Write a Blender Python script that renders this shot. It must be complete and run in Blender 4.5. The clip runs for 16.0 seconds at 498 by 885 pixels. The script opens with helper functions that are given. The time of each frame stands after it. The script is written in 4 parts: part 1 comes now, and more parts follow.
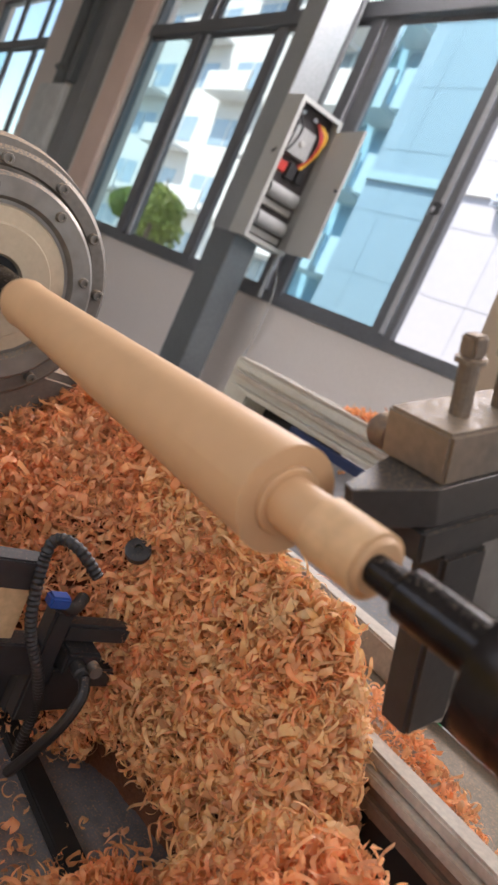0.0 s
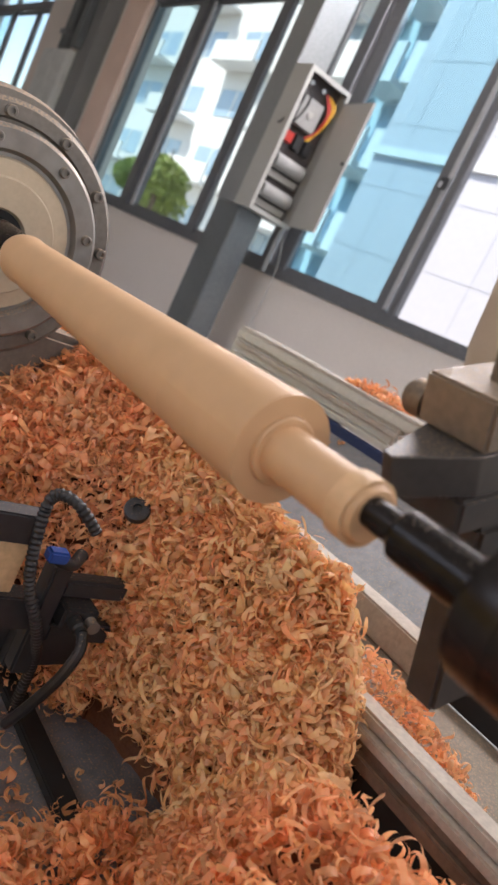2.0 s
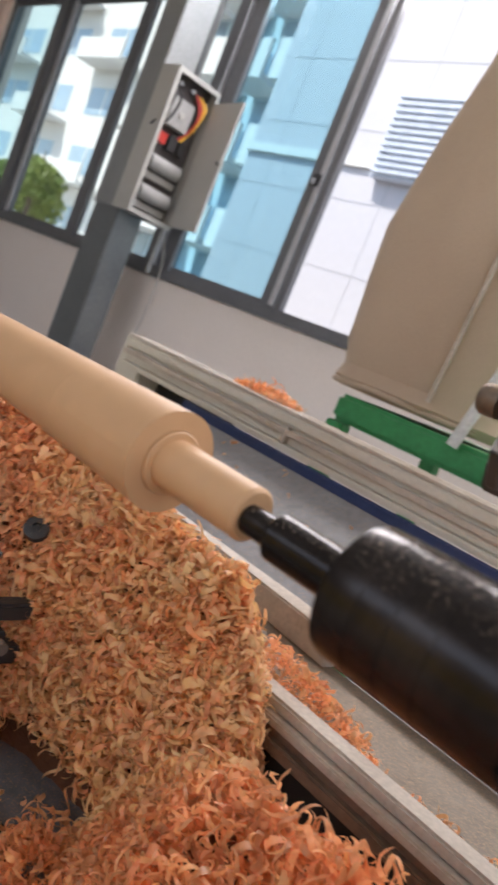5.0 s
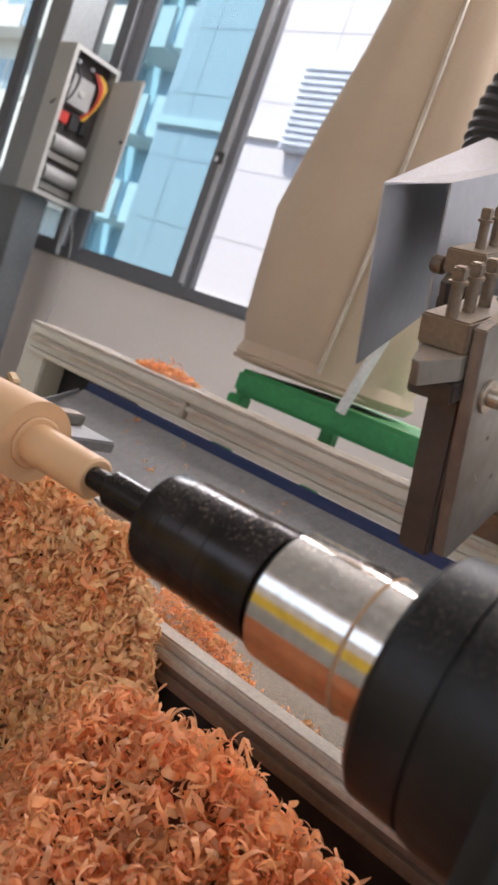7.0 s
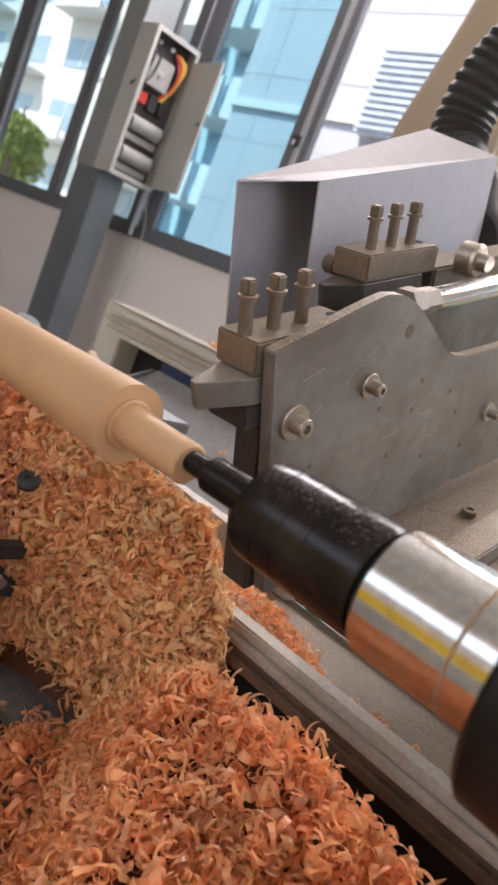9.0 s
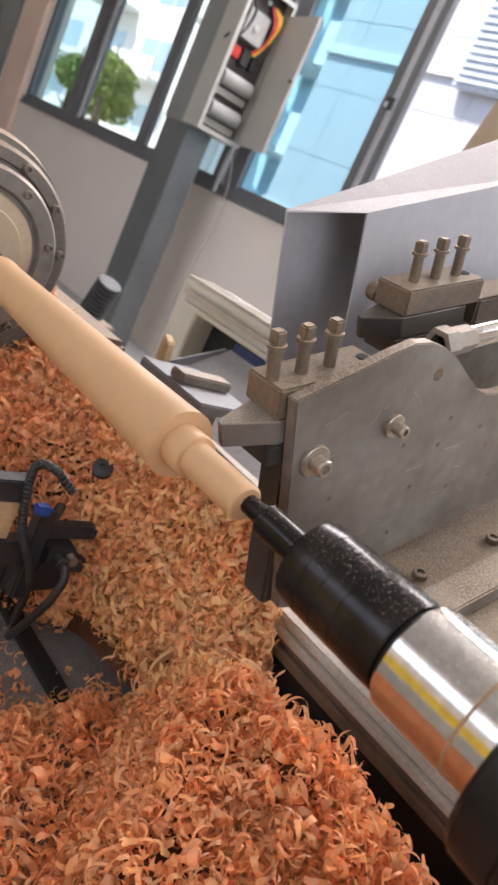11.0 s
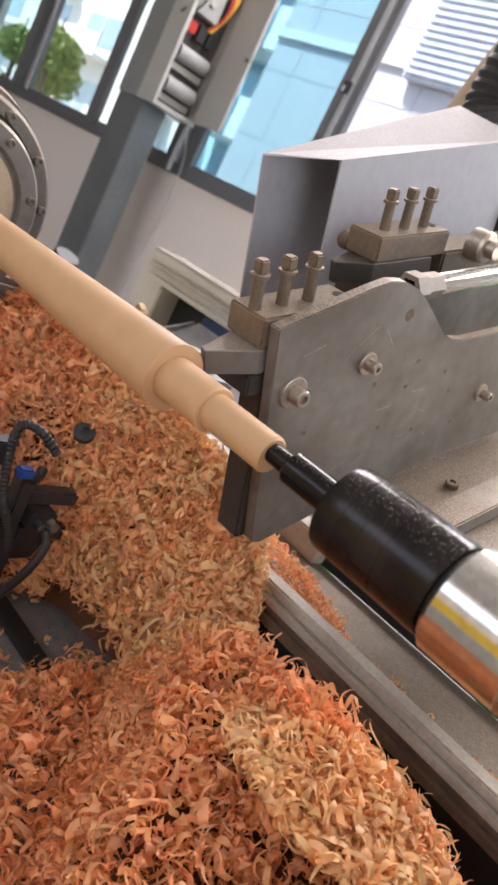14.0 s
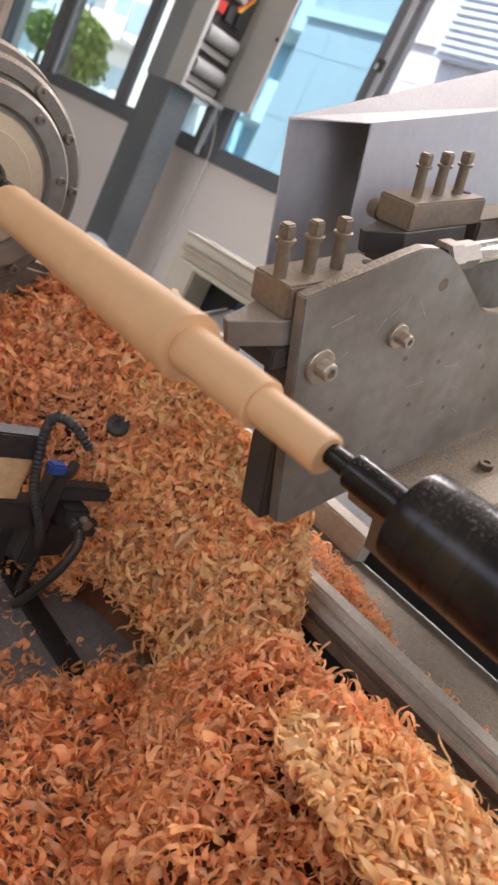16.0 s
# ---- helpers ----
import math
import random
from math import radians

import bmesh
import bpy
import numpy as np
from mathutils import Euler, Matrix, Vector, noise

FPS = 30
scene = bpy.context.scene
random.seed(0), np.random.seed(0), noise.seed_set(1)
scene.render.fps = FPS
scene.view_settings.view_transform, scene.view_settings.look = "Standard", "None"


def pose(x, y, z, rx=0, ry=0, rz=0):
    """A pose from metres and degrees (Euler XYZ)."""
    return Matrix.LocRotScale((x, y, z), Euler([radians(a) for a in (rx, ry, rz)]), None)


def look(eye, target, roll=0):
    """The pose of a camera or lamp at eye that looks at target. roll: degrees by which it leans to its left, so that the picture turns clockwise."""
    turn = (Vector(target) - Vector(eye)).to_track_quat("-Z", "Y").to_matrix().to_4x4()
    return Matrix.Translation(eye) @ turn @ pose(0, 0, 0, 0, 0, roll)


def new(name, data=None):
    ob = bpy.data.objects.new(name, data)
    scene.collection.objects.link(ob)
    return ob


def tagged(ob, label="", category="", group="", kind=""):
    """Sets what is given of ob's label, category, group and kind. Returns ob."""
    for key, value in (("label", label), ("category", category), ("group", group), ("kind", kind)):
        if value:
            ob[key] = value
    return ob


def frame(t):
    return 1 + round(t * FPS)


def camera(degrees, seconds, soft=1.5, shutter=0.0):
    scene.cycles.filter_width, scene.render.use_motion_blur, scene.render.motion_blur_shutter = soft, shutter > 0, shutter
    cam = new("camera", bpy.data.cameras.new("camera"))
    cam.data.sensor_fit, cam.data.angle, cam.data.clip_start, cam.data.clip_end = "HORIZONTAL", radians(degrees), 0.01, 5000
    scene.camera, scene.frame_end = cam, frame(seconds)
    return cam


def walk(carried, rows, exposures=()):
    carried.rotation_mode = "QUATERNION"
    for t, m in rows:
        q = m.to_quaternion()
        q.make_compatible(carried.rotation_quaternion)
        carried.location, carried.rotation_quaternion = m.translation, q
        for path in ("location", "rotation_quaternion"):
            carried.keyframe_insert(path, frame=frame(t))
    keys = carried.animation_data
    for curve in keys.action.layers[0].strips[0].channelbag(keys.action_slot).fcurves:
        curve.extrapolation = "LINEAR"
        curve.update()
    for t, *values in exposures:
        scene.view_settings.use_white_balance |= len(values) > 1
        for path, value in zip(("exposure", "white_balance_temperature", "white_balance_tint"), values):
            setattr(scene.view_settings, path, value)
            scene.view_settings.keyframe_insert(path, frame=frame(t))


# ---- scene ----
cam = camera(37.4, 16.0, soft=2.8, shutter=0.3)
cam.data.dof.use_dof, cam.data.dof.focus_distance, cam.data.dof.aperture_fstop = True, 0.72, 14.0
PATH = [
    (0, (0.21, -0.263, 1.128), (-1.292, 1.02, 0.818), 24.6),
    (0.5, (0.213, -0.263, 1.126), (-1.282, 1.027, 0.809), 24.8),
    (1, (0.215, -0.261, 1.122), (-1.273, 1.033, 0.787), 25.0),
    (1.5, (0.214, -0.261, 1.118), (-1.267, 1.036, 0.765), 25.4),
    (2, (0.217, -0.26, 1.114), (-1.26, 1.036, 0.747), 25.9),
    (2.5, (0.218, -0.259, 1.116), (-1.259, 1.035, 0.74), 26.2),
    (3, (0.217, -0.261, 1.117), (-1.26, 1.034, 0.744), 26.5),
    (3.5, (0.219, -0.262, 1.117), (-1.257, 1.038, 0.753), 26.2),
    (4, (0.222, -0.262, 1.117), (-1.24, 1.059, 0.771), 25.4),
    (4.5, (0.226, -0.267, 1.122), (-1.2, 1.1, 0.803), 24.5),
    (5, (0.245, -0.281, 1.134), (-1.067, 1.205, 0.869), 22.4),
    (5.2, (0.263, -0.302, 1.141), (-0.974, 1.252, 0.905), 21.6),
    (7.3, (0.387, -0.353, 1.177), (-0.755, 1.267, 0.912), 20.4),
    (7.5, (0.398, -0.376, 1.182), (-0.742, 1.244, 0.908), 20.9),
    (8, (0.39, -0.381, 1.184), (-0.773, 1.219, 0.89), 21.8),
    (8.5, (0.384, -0.367, 1.175), (-0.817, 1.2, 0.853), 21.8),
    (9, (0.344, -0.35, 1.162), (-0.906, 1.171, 0.809), 22.1),
    (9.5, (0.307, -0.321, 1.14), (-0.987, 1.153, 0.752), 22.3),
    (11.8, (0.379, -0.415, 1.273), (-0.925, 0.98, 0.679), 26.8),
    (12, (0.382, -0.415, 1.273), (-0.921, 0.978, 0.674), 26.9),
    (12.5, (0.367, -0.413, 1.241), (-0.922, 0.999, 0.655), 27.0),
    (13, (0.336, -0.419, 1.206), (-0.926, 1.031, 0.654), 27.3),
    (13.5, (0.322, -0.415, 1.194), (-0.909, 1.072, 0.672), 27.4),
    (14, (0.32, -0.415, 1.182), (-0.879, 1.105, 0.679), 27.5),
    (14.5, (0.318, -0.418, 1.175), (-0.859, 1.121, 0.677), 27.6),
    (15, (0.302, -0.421, 1.169), (-0.877, 1.112, 0.658), 27.7),
    (15.5, (0.289, -0.408, 1.171), (-0.903, 1.108, 0.642), 27.7),
    (16, (0.273, -0.389, 1.168), (-0.951, 1.087, 0.602), 27.2),
]
walk(cam, [(t, look(eye, target, roll)) for t, eye, target, roll in PATH], [(0, 1.09), (4.0, 1.06), (5.0, 0.97), (8.5, 0.97), (9.5, 1.12), (12.0, 1.30), (14.0, 1.25), (16.0, 1.28)])

# ---------------------------------------------------------------- light
world = bpy.data.worlds.new("sky")
scene.world = world
world.use_nodes = True
wn = world.node_tree
sky = wn.nodes.new("ShaderNodeTexSky")
sky.sky_type, sky.sun_disc = "NISHITA", False
sky.sun_elevation, sky.sun_rotation = radians(52), radians(200)
wn.nodes["Background"].inputs["Strength"].default_value = 0.15
wn.links.new(sky.outputs["Color"], wn.nodes["Background"].inputs["Color"])
sun = new("sun", bpy.data.lights.new("sun", "SUN"))
sun.data.energy, sun.data.angle, sun.data.color = 3.7, radians(0.6), (1.0, 0.95, 0.88)
sun.matrix_world = look((0, 0, 20), (5.5, 12.0, 0))


def area_lamp(name, x, y, z, w, h, rx, rz, power, colour):
    """A rectangular area lamp standing in for daylight."""
    ob = new(name, bpy.data.lights.new(name, "AREA"))
    ob.data.shape, ob.data.size, ob.data.size_y = "RECTANGLE", w, h
    ob.data.energy, ob.data.color = power, colour
    ob.matrix_world = pose(x, y, z, rx, 0, rz)
    return ob


# Added fill for the near side, set in an unseen south opening.
area_lamp("fill_light_south", -1.2, -4.88, 2.95, 6.0, 1.7, 76, 0, 12, (1.0, 0.94, 0.935))
# Added fill from the east, also set in an unseen opening.
area_lamp("fill_light_east", 4.38, -1.0, 2.3, 5.0, 1.9, 90, 90, 28, (1.0, 0.94, 0.95))
# Sits inside the upper north panes and boosts their sky light.
area_lamp("daylight_north", -1.4, 2.86, 3.72, 5.4, 1.1, -58, 0, 185, (1.0, 0.93, 0.965))


# ---------------------------------------------------------------- materials
def mat(name, base, rough=0.6, metal=0.0, second=None, scale=6.0, fine=80.0, mix=0.5, bump=0.1, grain=0.13, spread=0.0, island=False, coat=0.0, thin=0.0, dust=None, dust_amount=0.5, dust_scale=420.0):
    """A two-scale surface: broad stains between base and second, fine grain, relief; spread varies it from piece to piece; dust lies on faces that look up."""
    m = bpy.data.materials.new(name)
    m.use_nodes = True
    n, l = m.node_tree.nodes, m.node_tree.links
    b = n["Principled BSDF"]
    b.inputs["Metallic"].default_value = metal
    b.inputs["Coat Weight"].default_value = coat
    second = second or tuple(c * 0.7 for c in base)
    co = n.new("ShaderNodeTexCoord")
    big, small = n.new("ShaderNodeTexNoise"), n.new("ShaderNodeTexNoise")
    for node, sc, det in ((big, scale, 4.0), (small, fine, 6.0)):
        node.inputs["Scale"].default_value, node.inputs["Detail"].default_value = sc, det
        l.new(co.outputs["Object"], node.inputs["Vector"])
    ramp = n.new("ShaderNodeMapRange")
    ramp.inputs[1].default_value, ramp.inputs[2].default_value, ramp.inputs[4].default_value = 0.35, 0.65, mix
    l.new(big.outputs["Fac"], ramp.inputs[0])
    c1 = n.new("ShaderNodeMix")
    c1.data_type = "RGBA"
    c1.inputs[6].default_value, c1.inputs[7].default_value = (*base, 1), (*second, 1)
    l.new(ramp.outputs[0], c1.inputs[0])
    hsv = n.new("ShaderNodeHueSaturation")
    l.new(c1.outputs[2], hsv.inputs["Color"])
    val = n.new("ShaderNodeMapRange")
    val.inputs[1].default_value, val.inputs[2].default_value = 0.3, 0.7
    val.inputs[3].default_value, val.inputs[4].default_value = 1 - grain, 1 + grain
    l.new(small.outputs["Fac"], val.inputs[0])
    last = val.outputs[0]
    if spread:
        src = n.new("ShaderNodeNewGeometry").outputs["Random Per Island"] if island else n.new("ShaderNodeObjectInfo").outputs["Random"]
        rr = n.new("ShaderNodeMapRange")
        rr.inputs[3].default_value, rr.inputs[4].default_value = 1 - spread, 1 + spread
        l.new(src, rr.inputs[0])
        mul = n.new("ShaderNodeMath")
        mul.operation = "MULTIPLY"
        l.new(last, mul.inputs[0]), l.new(rr.outputs[0], mul.inputs[1])
        last = mul.outputs[0]
        hue = n.new("ShaderNodeMath")
        hue.operation = "MULTIPLY_ADD"
        hue.inputs[1].default_value, hue.inputs[2].default_value = 0.016, 0.491
        wob = n.new("ShaderNodeMath")
        wob.operation = "FRACT"
        seven = n.new("ShaderNodeMath")
        seven.operation = "MULTIPLY"
        seven.inputs[1].default_value = 7.31
        l.new(src, seven.inputs[0]), l.new(seven.outputs[0], wob.inputs[0]), l.new(wob.outputs[0], hue.inputs[0])
        l.new(hue.outputs[0], hsv.inputs["Hue"])
    l.new(last, hsv.inputs["Value"])
    colour = hsv.outputs["Color"]
    rv = n.new("ShaderNodeMapRange")
    rv.inputs[3].default_value, rv.inputs[4].default_value = max(0.02, rough - 0.12), min(1.0, rough + 0.12)
    l.new(big.outputs["Fac"], rv.inputs[0])
    rough_out = rv.outputs[0]
    if dust:
        geo = n.new("ShaderNodeNewGeometry")
        sep = n.new("ShaderNodeSeparateXYZ")
        l.new(geo.outputs["Normal"], sep.inputs[0])
        up = n.new("ShaderNodeMapRange")
        up.inputs[1].default_value, up.inputs[2].default_value = 0.35, 0.95
        l.new(sep.outputs["Z"], up.inputs[0])
        spk = n.new("ShaderNodeTexNoise")
        spk.inputs["Scale"].default_value, spk.inputs["Detail"].default_value = dust_scale, 5.0
        l.new(co.outputs["Object"], spk.inputs["Vector"])
        cut = n.new("ShaderNodeMapRange")
        cut.inputs[1].default_value, cut.inputs[2].default_value = 0.66 - 0.42 * dust_amount, 0.86 - 0.36 * dust_amount
        l.new(spk.outputs["Fac"], cut.inputs[0])
        both = n.new("ShaderNodeMath")
        both.operation = "MULTIPLY"
        l.new(up.outputs[0], both.inputs[0]), l.new(cut.outputs[0], both.inputs[1])
        c2 = n.new("ShaderNodeMix")
        c2.data_type = "RGBA"
        c2.inputs[7].default_value = (*dust, 1)
        l.new(both.outputs[0], c2.inputs[0]), l.new(colour, c2.inputs[6])
        colour = c2.outputs[2]
        r2 = n.new("ShaderNodeMix")
        r2.inputs[3].default_value = 0.9
        l.new(both.outputs[0], r2.inputs[0]), l.new(rough_out, r2.inputs[2])
        rough_out = r2.outputs[0]
        if metal:
            m2 = n.new("ShaderNodeMix")
            m2.inputs[2].default_value, m2.inputs[3].default_value = metal, 0.0
            l.new(both.outputs[0], m2.inputs[0]), l.new(m2.outputs[0], b.inputs["Metallic"])
    l.new(colour, b.inputs["Base Color"])
    if thin:
        tl, mx = n.new("ShaderNodeBsdfTranslucent"), n.new("ShaderNodeMixShader")
        l.new(colour, tl.inputs["Color"])
        mx.inputs[0].default_value = thin
        l.new(b.outputs[0], mx.inputs[1]), l.new(tl.outputs[0], mx.inputs[2])
        l.new(mx.outputs[0], n["Material Output"].inputs["Surface"])
    l.new(rough_out, b.inputs["Roughness"])
    if bump:
        bp = n.new("ShaderNodeBump")
        bp.inputs["Strength"].default_value, bp.inputs["Distance"].default_value = bump, 0.002
        l.new(small.outputs["Fac"], bp.inputs["Height"])
        l.new(bp.outputs["Normal"], b.inputs["Normal"])
    return m


def glass(name, tint, gloss):
    """A window pane: see-through with its tint, and a mirror at glancing angles."""
    m = bpy.data.materials.new(name)
    m.use_nodes = True
    n, l = m.node_tree.nodes, m.node_tree.links
    n.remove(n["Principled BSDF"])
    tr, gl, mx = n.new("ShaderNodeBsdfTransparent"), n.new("ShaderNodeBsdfGlossy"), n.new("ShaderNodeMixShader")
    tr.inputs["Color"].default_value = (*tint, 1)
    gl.inputs["Roughness"].default_value = gloss
    mx.inputs[0].default_value = 0.05
    l.new(tr.outputs[0], mx.inputs[1]), l.new(gl.outputs[0], mx.inputs[2])
    l.new(mx.outputs[0], n["Material Output"].inputs["Surface"])
    return m


DUST = (0.55, 0.38, 0.24)
M_WALL = mat("wall_paint", (0.80, 0.725, 0.675), 0.85, second=(0.74, 0.66, 0.60), scale=1.2, fine=40, bump=0.03, grain=0.025)
M_FLOOR = mat("floor_paint", (0.36, 0.37, 0.36), 0.6, second=(0.26, 0.26, 0.25), scale=1.5, fine=50)
M_CEIL = mat("ceiling_paint", (0.75, 0.74, 0.72), 0.9, scale=0.8, fine=30)
M_ALU = mat("window_aluminium", (0.135, 0.14, 0.15), 0.45, 0.2, second=(0.17, 0.17, 0.18), scale=3, fine=60, bump=0.03)
M_SILVER = mat("silver_profile", (0.62, 0.64, 0.67), 0.35, 0.6, scale=5, fine=90, bump=0.02)
M_PILASTER = mat("pink_render", (0.84, 0.63, 0.53), 0.85, second=(0.62, 0.44, 0.37), scale=1.5, fine=60)
M_COLUMN = mat("column_grey", (0.10, 0.11, 0.115), 0.42, 0.1, second=(0.17, 0.18, 0.18), scale=2, fine=70, bump=0.05)
M_COLUMN_UP = mat("column_paint", (0.23, 0.235, 0.235), 0.5, 0.1, second=(0.18, 0.185, 0.19), scale=2, fine=70, bump=0.04)
M_CAB = mat("cabinet_grey", (0.40, 0.39, 0.365), 0.5, second=(0.35, 0.34, 0.32), scale=2.5, fine=60, bump=0.02, grain=0.03)
M_MODULE = mat("grey_module", (0.34, 0.34, 0.33), 0.55, scale=9, fine=120, bump=0.02)
M_CABIN = mat("cabinet_inside", (0.07, 0.06, 0.06), 0.6, scale=8)
M_WHITE = mat("white_plastic", (0.72, 0.72, 0.70), 0.5, scale=9, fine=120, bump=0.02)
M_BLACK = mat("black_plastic", (0.025, 0.025, 0.027), 0.5, second=(0.04, 0.04, 0.04), dust=DUST, dust_amount=0.15)
M_RED = mat("red_wire", (0.5, 0.04, 0.03), 0.45)
M_YELLOW = mat("yellow_wire", (0.75, 0.45, 0.04), 0.45)
M_BLUE = mat("blue_paint", (0.015, 0.035, 0.12), 0.5, second=(0.02, 0.04, 0.10), dust=DUST, dust_amount=0.3)
M_CLIP = mat("blue_plastic", (0.02, 0.07, 0.30), 0.5)
M_CREAM = mat("cream_paint", (0.66, 0.62, 0.52), 0.5, second=(0.58, 0.52, 0.41), scale=9, fine=120, grain=0.05, dust=DUST, dust_amount=0.15)
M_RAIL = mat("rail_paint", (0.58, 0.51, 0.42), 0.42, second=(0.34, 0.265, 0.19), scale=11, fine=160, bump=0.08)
# Dark brown for the rail's front side and groove.
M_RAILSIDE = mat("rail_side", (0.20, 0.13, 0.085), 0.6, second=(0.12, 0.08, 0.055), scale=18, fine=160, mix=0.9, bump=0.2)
M_DECK = mat("worn_grey_deck", (0.25, 0.205, 0.155), 0.55, 0.0, second=(0.18, 0.14, 0.10), scale=12, fine=120, dust=DUST, dust_amount=0.35)
M_SHEET = mat("galvanised_sheet", (0.23, 0.235, 0.245), 0.45, 0.3, second=(0.18, 0.18, 0.185), scale=5, fine=70, dust=DUST, dust_amount=0.3)
M_COVER = mat("grey_sheet_cover", (0.42, 0.42, 0.455), 0.48, 0.15, second=(0.38, 0.38, 0.41), scale=5, fine=60, bump=0.03, grain=0.05, dust=(0.45, 0.36, 0.28), dust_amount=0.62)
M_STEEL = mat("machined_steel", (0.30, 0.285, 0.26), 0.42, 0.5, second=(0.17, 0.145, 0.12), scale=9, fine=55, mix=0.9, bump=0.08, grain=0.12, dust=DUST, dust_amount=0.55)
M_DARKSTEEL = mat("dark_oily_steel", (0.17, 0.145, 0.12), 0.45, 0.5, second=(0.24, 0.185, 0.135), scale=22, fine=150, mix=0.8, bump=0.15, dust=(0.36, 0.27, 0.18), dust_amount=0.6)
M_TOOL = mat("dark_tool_steel", (0.075, 0.070, 0.066), 0.4, 0.5, second=(0.11, 0.095, 0.08), scale=22, fine=150, bump=0.06, grain=0.08, dust=(0.36, 0.27, 0.18), dust_amount=0.4)
M_BOLT = mat("brown_bolt", (0.17, 0.135, 0.105), 0.5, 0.5, second=(0.25, 0.19, 0.135), scale=60, fine=300, bump=0.2, dust=DUST, dust_amount=0.6)
M_NUT = mat("bright_bolt", (0.52, 0.47, 0.40), 0.35, 0.8, second=(0.36, 0.29, 0.22), scale=50, fine=250, dust=DUST, dust_amount=0.4)
M_CHROME = mat("chrome", (0.56, 0.54, 0.51), 0.14, 1.0, second=(0.52, 0.50, 0.47), scale=20, fine=180, mix=0.5, bump=0.015, dust=DUST, dust_amount=0.22)
M_NOSE = mat("black_oxide", (0.016, 0.014, 0.014), 0.22, 0.55, second=(0.06, 0.05, 0.045), scale=30, fine=220, bump=0.06, dust=(0.62, 0.48, 0.36), dust_amount=0.16, dust_scale=700.0)
M_CAST = mat("black_enamel", (0.008, 0.008, 0.0085), 0.42, 0.0, second=(0.03, 0.029, 0.028), scale=18, fine=120, bump=0.12, dust=(0.62, 0.48, 0.36), dust_amount=0.16, dust_scale=800.0)
for m_ in (M_CAST, M_NOSE):
    m_.node_tree.nodes["Principled BSDF"].inputs["Specular IOR Level"].default_value = 0.22
M_WOOD = mat("turned_wood", (0.62, 0.385, 0.205), 0.5, second=(0.57, 0.34, 0.175), scale=3, fine=40, mix=0.4, bump=0.02, grain=0.04)
M_WOODCUT = mat("fresh_cut_wood", (0.68, 0.44, 0.24), 0.5, second=(0.63, 0.395, 0.205), scale=9, fine=90, mix=0.6, bump=0.02)
M_HEAD = mat("headstock_grey", (0.17, 0.155, 0.135), 0.5, 0.35, second=(0.24, 0.21, 0.17), scale=14, fine=140, bump=0.1, dust=DUST, dust_amount=0.6)
M_DUSTY = mat("dusty_faceplate", (0.50, 0.41, 0.29), 0.75, 0.1, second=(0.45, 0.36, 0.25), scale=11, fine=150, bump=0.06, grain=0.05)
M_CHIP = mat("chip_orange", (0.95, 0.56, 0.295), 0.36, second=(0.91, 0.45, 0.20), scale=9, fine=90, mix=1.0, bump=0.0, thin=0.44, spread=0.26, island=True)
# Pale chips, brightened further to carry the window light on the crest.
M_CHIPPALE = mat("chip_pale", (0.98, 0.70, 0.37), 0.36, second=(0.97, 0.60, 0.28), scale=9, fine=90, mix=1.0, bump=0.0, thin=0.36, spread=0.16, island=True)
M_DUST_RING = mat("wood_dust", (0.55, 0.36, 0.22), 0.95, second=(0.42, 0.26, 0.15), scale=120, fine=600, mix=1.0, bump=0.8)
# Heap body in dark brown: shade between the curls put into colour.
M_HEAP_SHADE = mat("heap_shade_core", (0.11, 0.04, 0.018), 0.9, second=(0.14, 0.05, 0.02), scale=60, fine=220, mix=1.0, bump=0.6)
# Black for the tray bar, and for shade painted into gaps and holes.
M_BAR_AND_SHADE = mat("bar_and_shade_black", (0.012, 0.012, 0.012), 0.7)
M_HOSE = mat("black_hose", (0.02, 0.02, 0.021), 0.5, second=(0.035, 0.03, 0.03), scale=30, dust=DUST, dust_amount=0.15)
M_BAG = mat("beige_filter_cloth", (0.50, 0.385, 0.28), 0.95, second=(0.44, 0.33, 0.235), scale=4, fine=300, bump=0.2, grain=0.06)
M_GREEN = mat("green_paint", (0.03, 0.26, 0.075), 0.45, second=(0.025, 0.2, 0.06), scale=6, dust=DUST, dust_amount=0.25)
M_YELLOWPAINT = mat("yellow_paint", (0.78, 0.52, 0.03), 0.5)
M_BOARD = mat("plywood", (0.60, 0.43, 0.24), 0.65, second=(0.5, 0.34, 0.18), scale=12, fine=120)
M_TILE = mat("white_tile_facade", (0.47, 0.46, 0.49), 0.6, second=(0.455, 0.445, 0.475), scale=0.4, fine=8, spread=0.05, grain=0.02)
M_FACADE = mat("white_render", (0.62, 0.61, 0.60), 0.8, second=(0.58, 0.57, 0.56), scale=0.4, fine=6, grain=0.03)
M_BLUEFAC = mat("blue_grey_render", (0.50, 0.62, 0.70), 0.7, second=(0.48, 0.595, 0.675), scale=0.4, fine=6, grain=0.03)
M_DARKWIN = mat("far_window_glass", (0.27, 0.36, 0.45), 0.15, second=(0.36, 0.44, 0.52), scale=0.7)
M_JOINT = mat("tile_joint", (0.40, 0.40, 0.43), 0.8, scale=0.4)
M_LOUVRE = mat("louvre_grey", (0.50, 0.54, 0.62), 0.6)
M_GROUND = mat("yard_concrete", (0.42, 0.41, 0.39), 0.85, scale=0.4, fine=10)
M_LEAF = mat("foliage", (0.17, 0.23, 0.05), 0.6, second=(0.25, 0.28, 0.06), scale=3, spread=0.4, island=True)
M_BARK = mat("bark", (0.12, 0.09, 0.06), 0.9, bump=0.5)
M_CLEAR = glass("clear_glass", (0.93, 0.97, 0.96), 0.02)
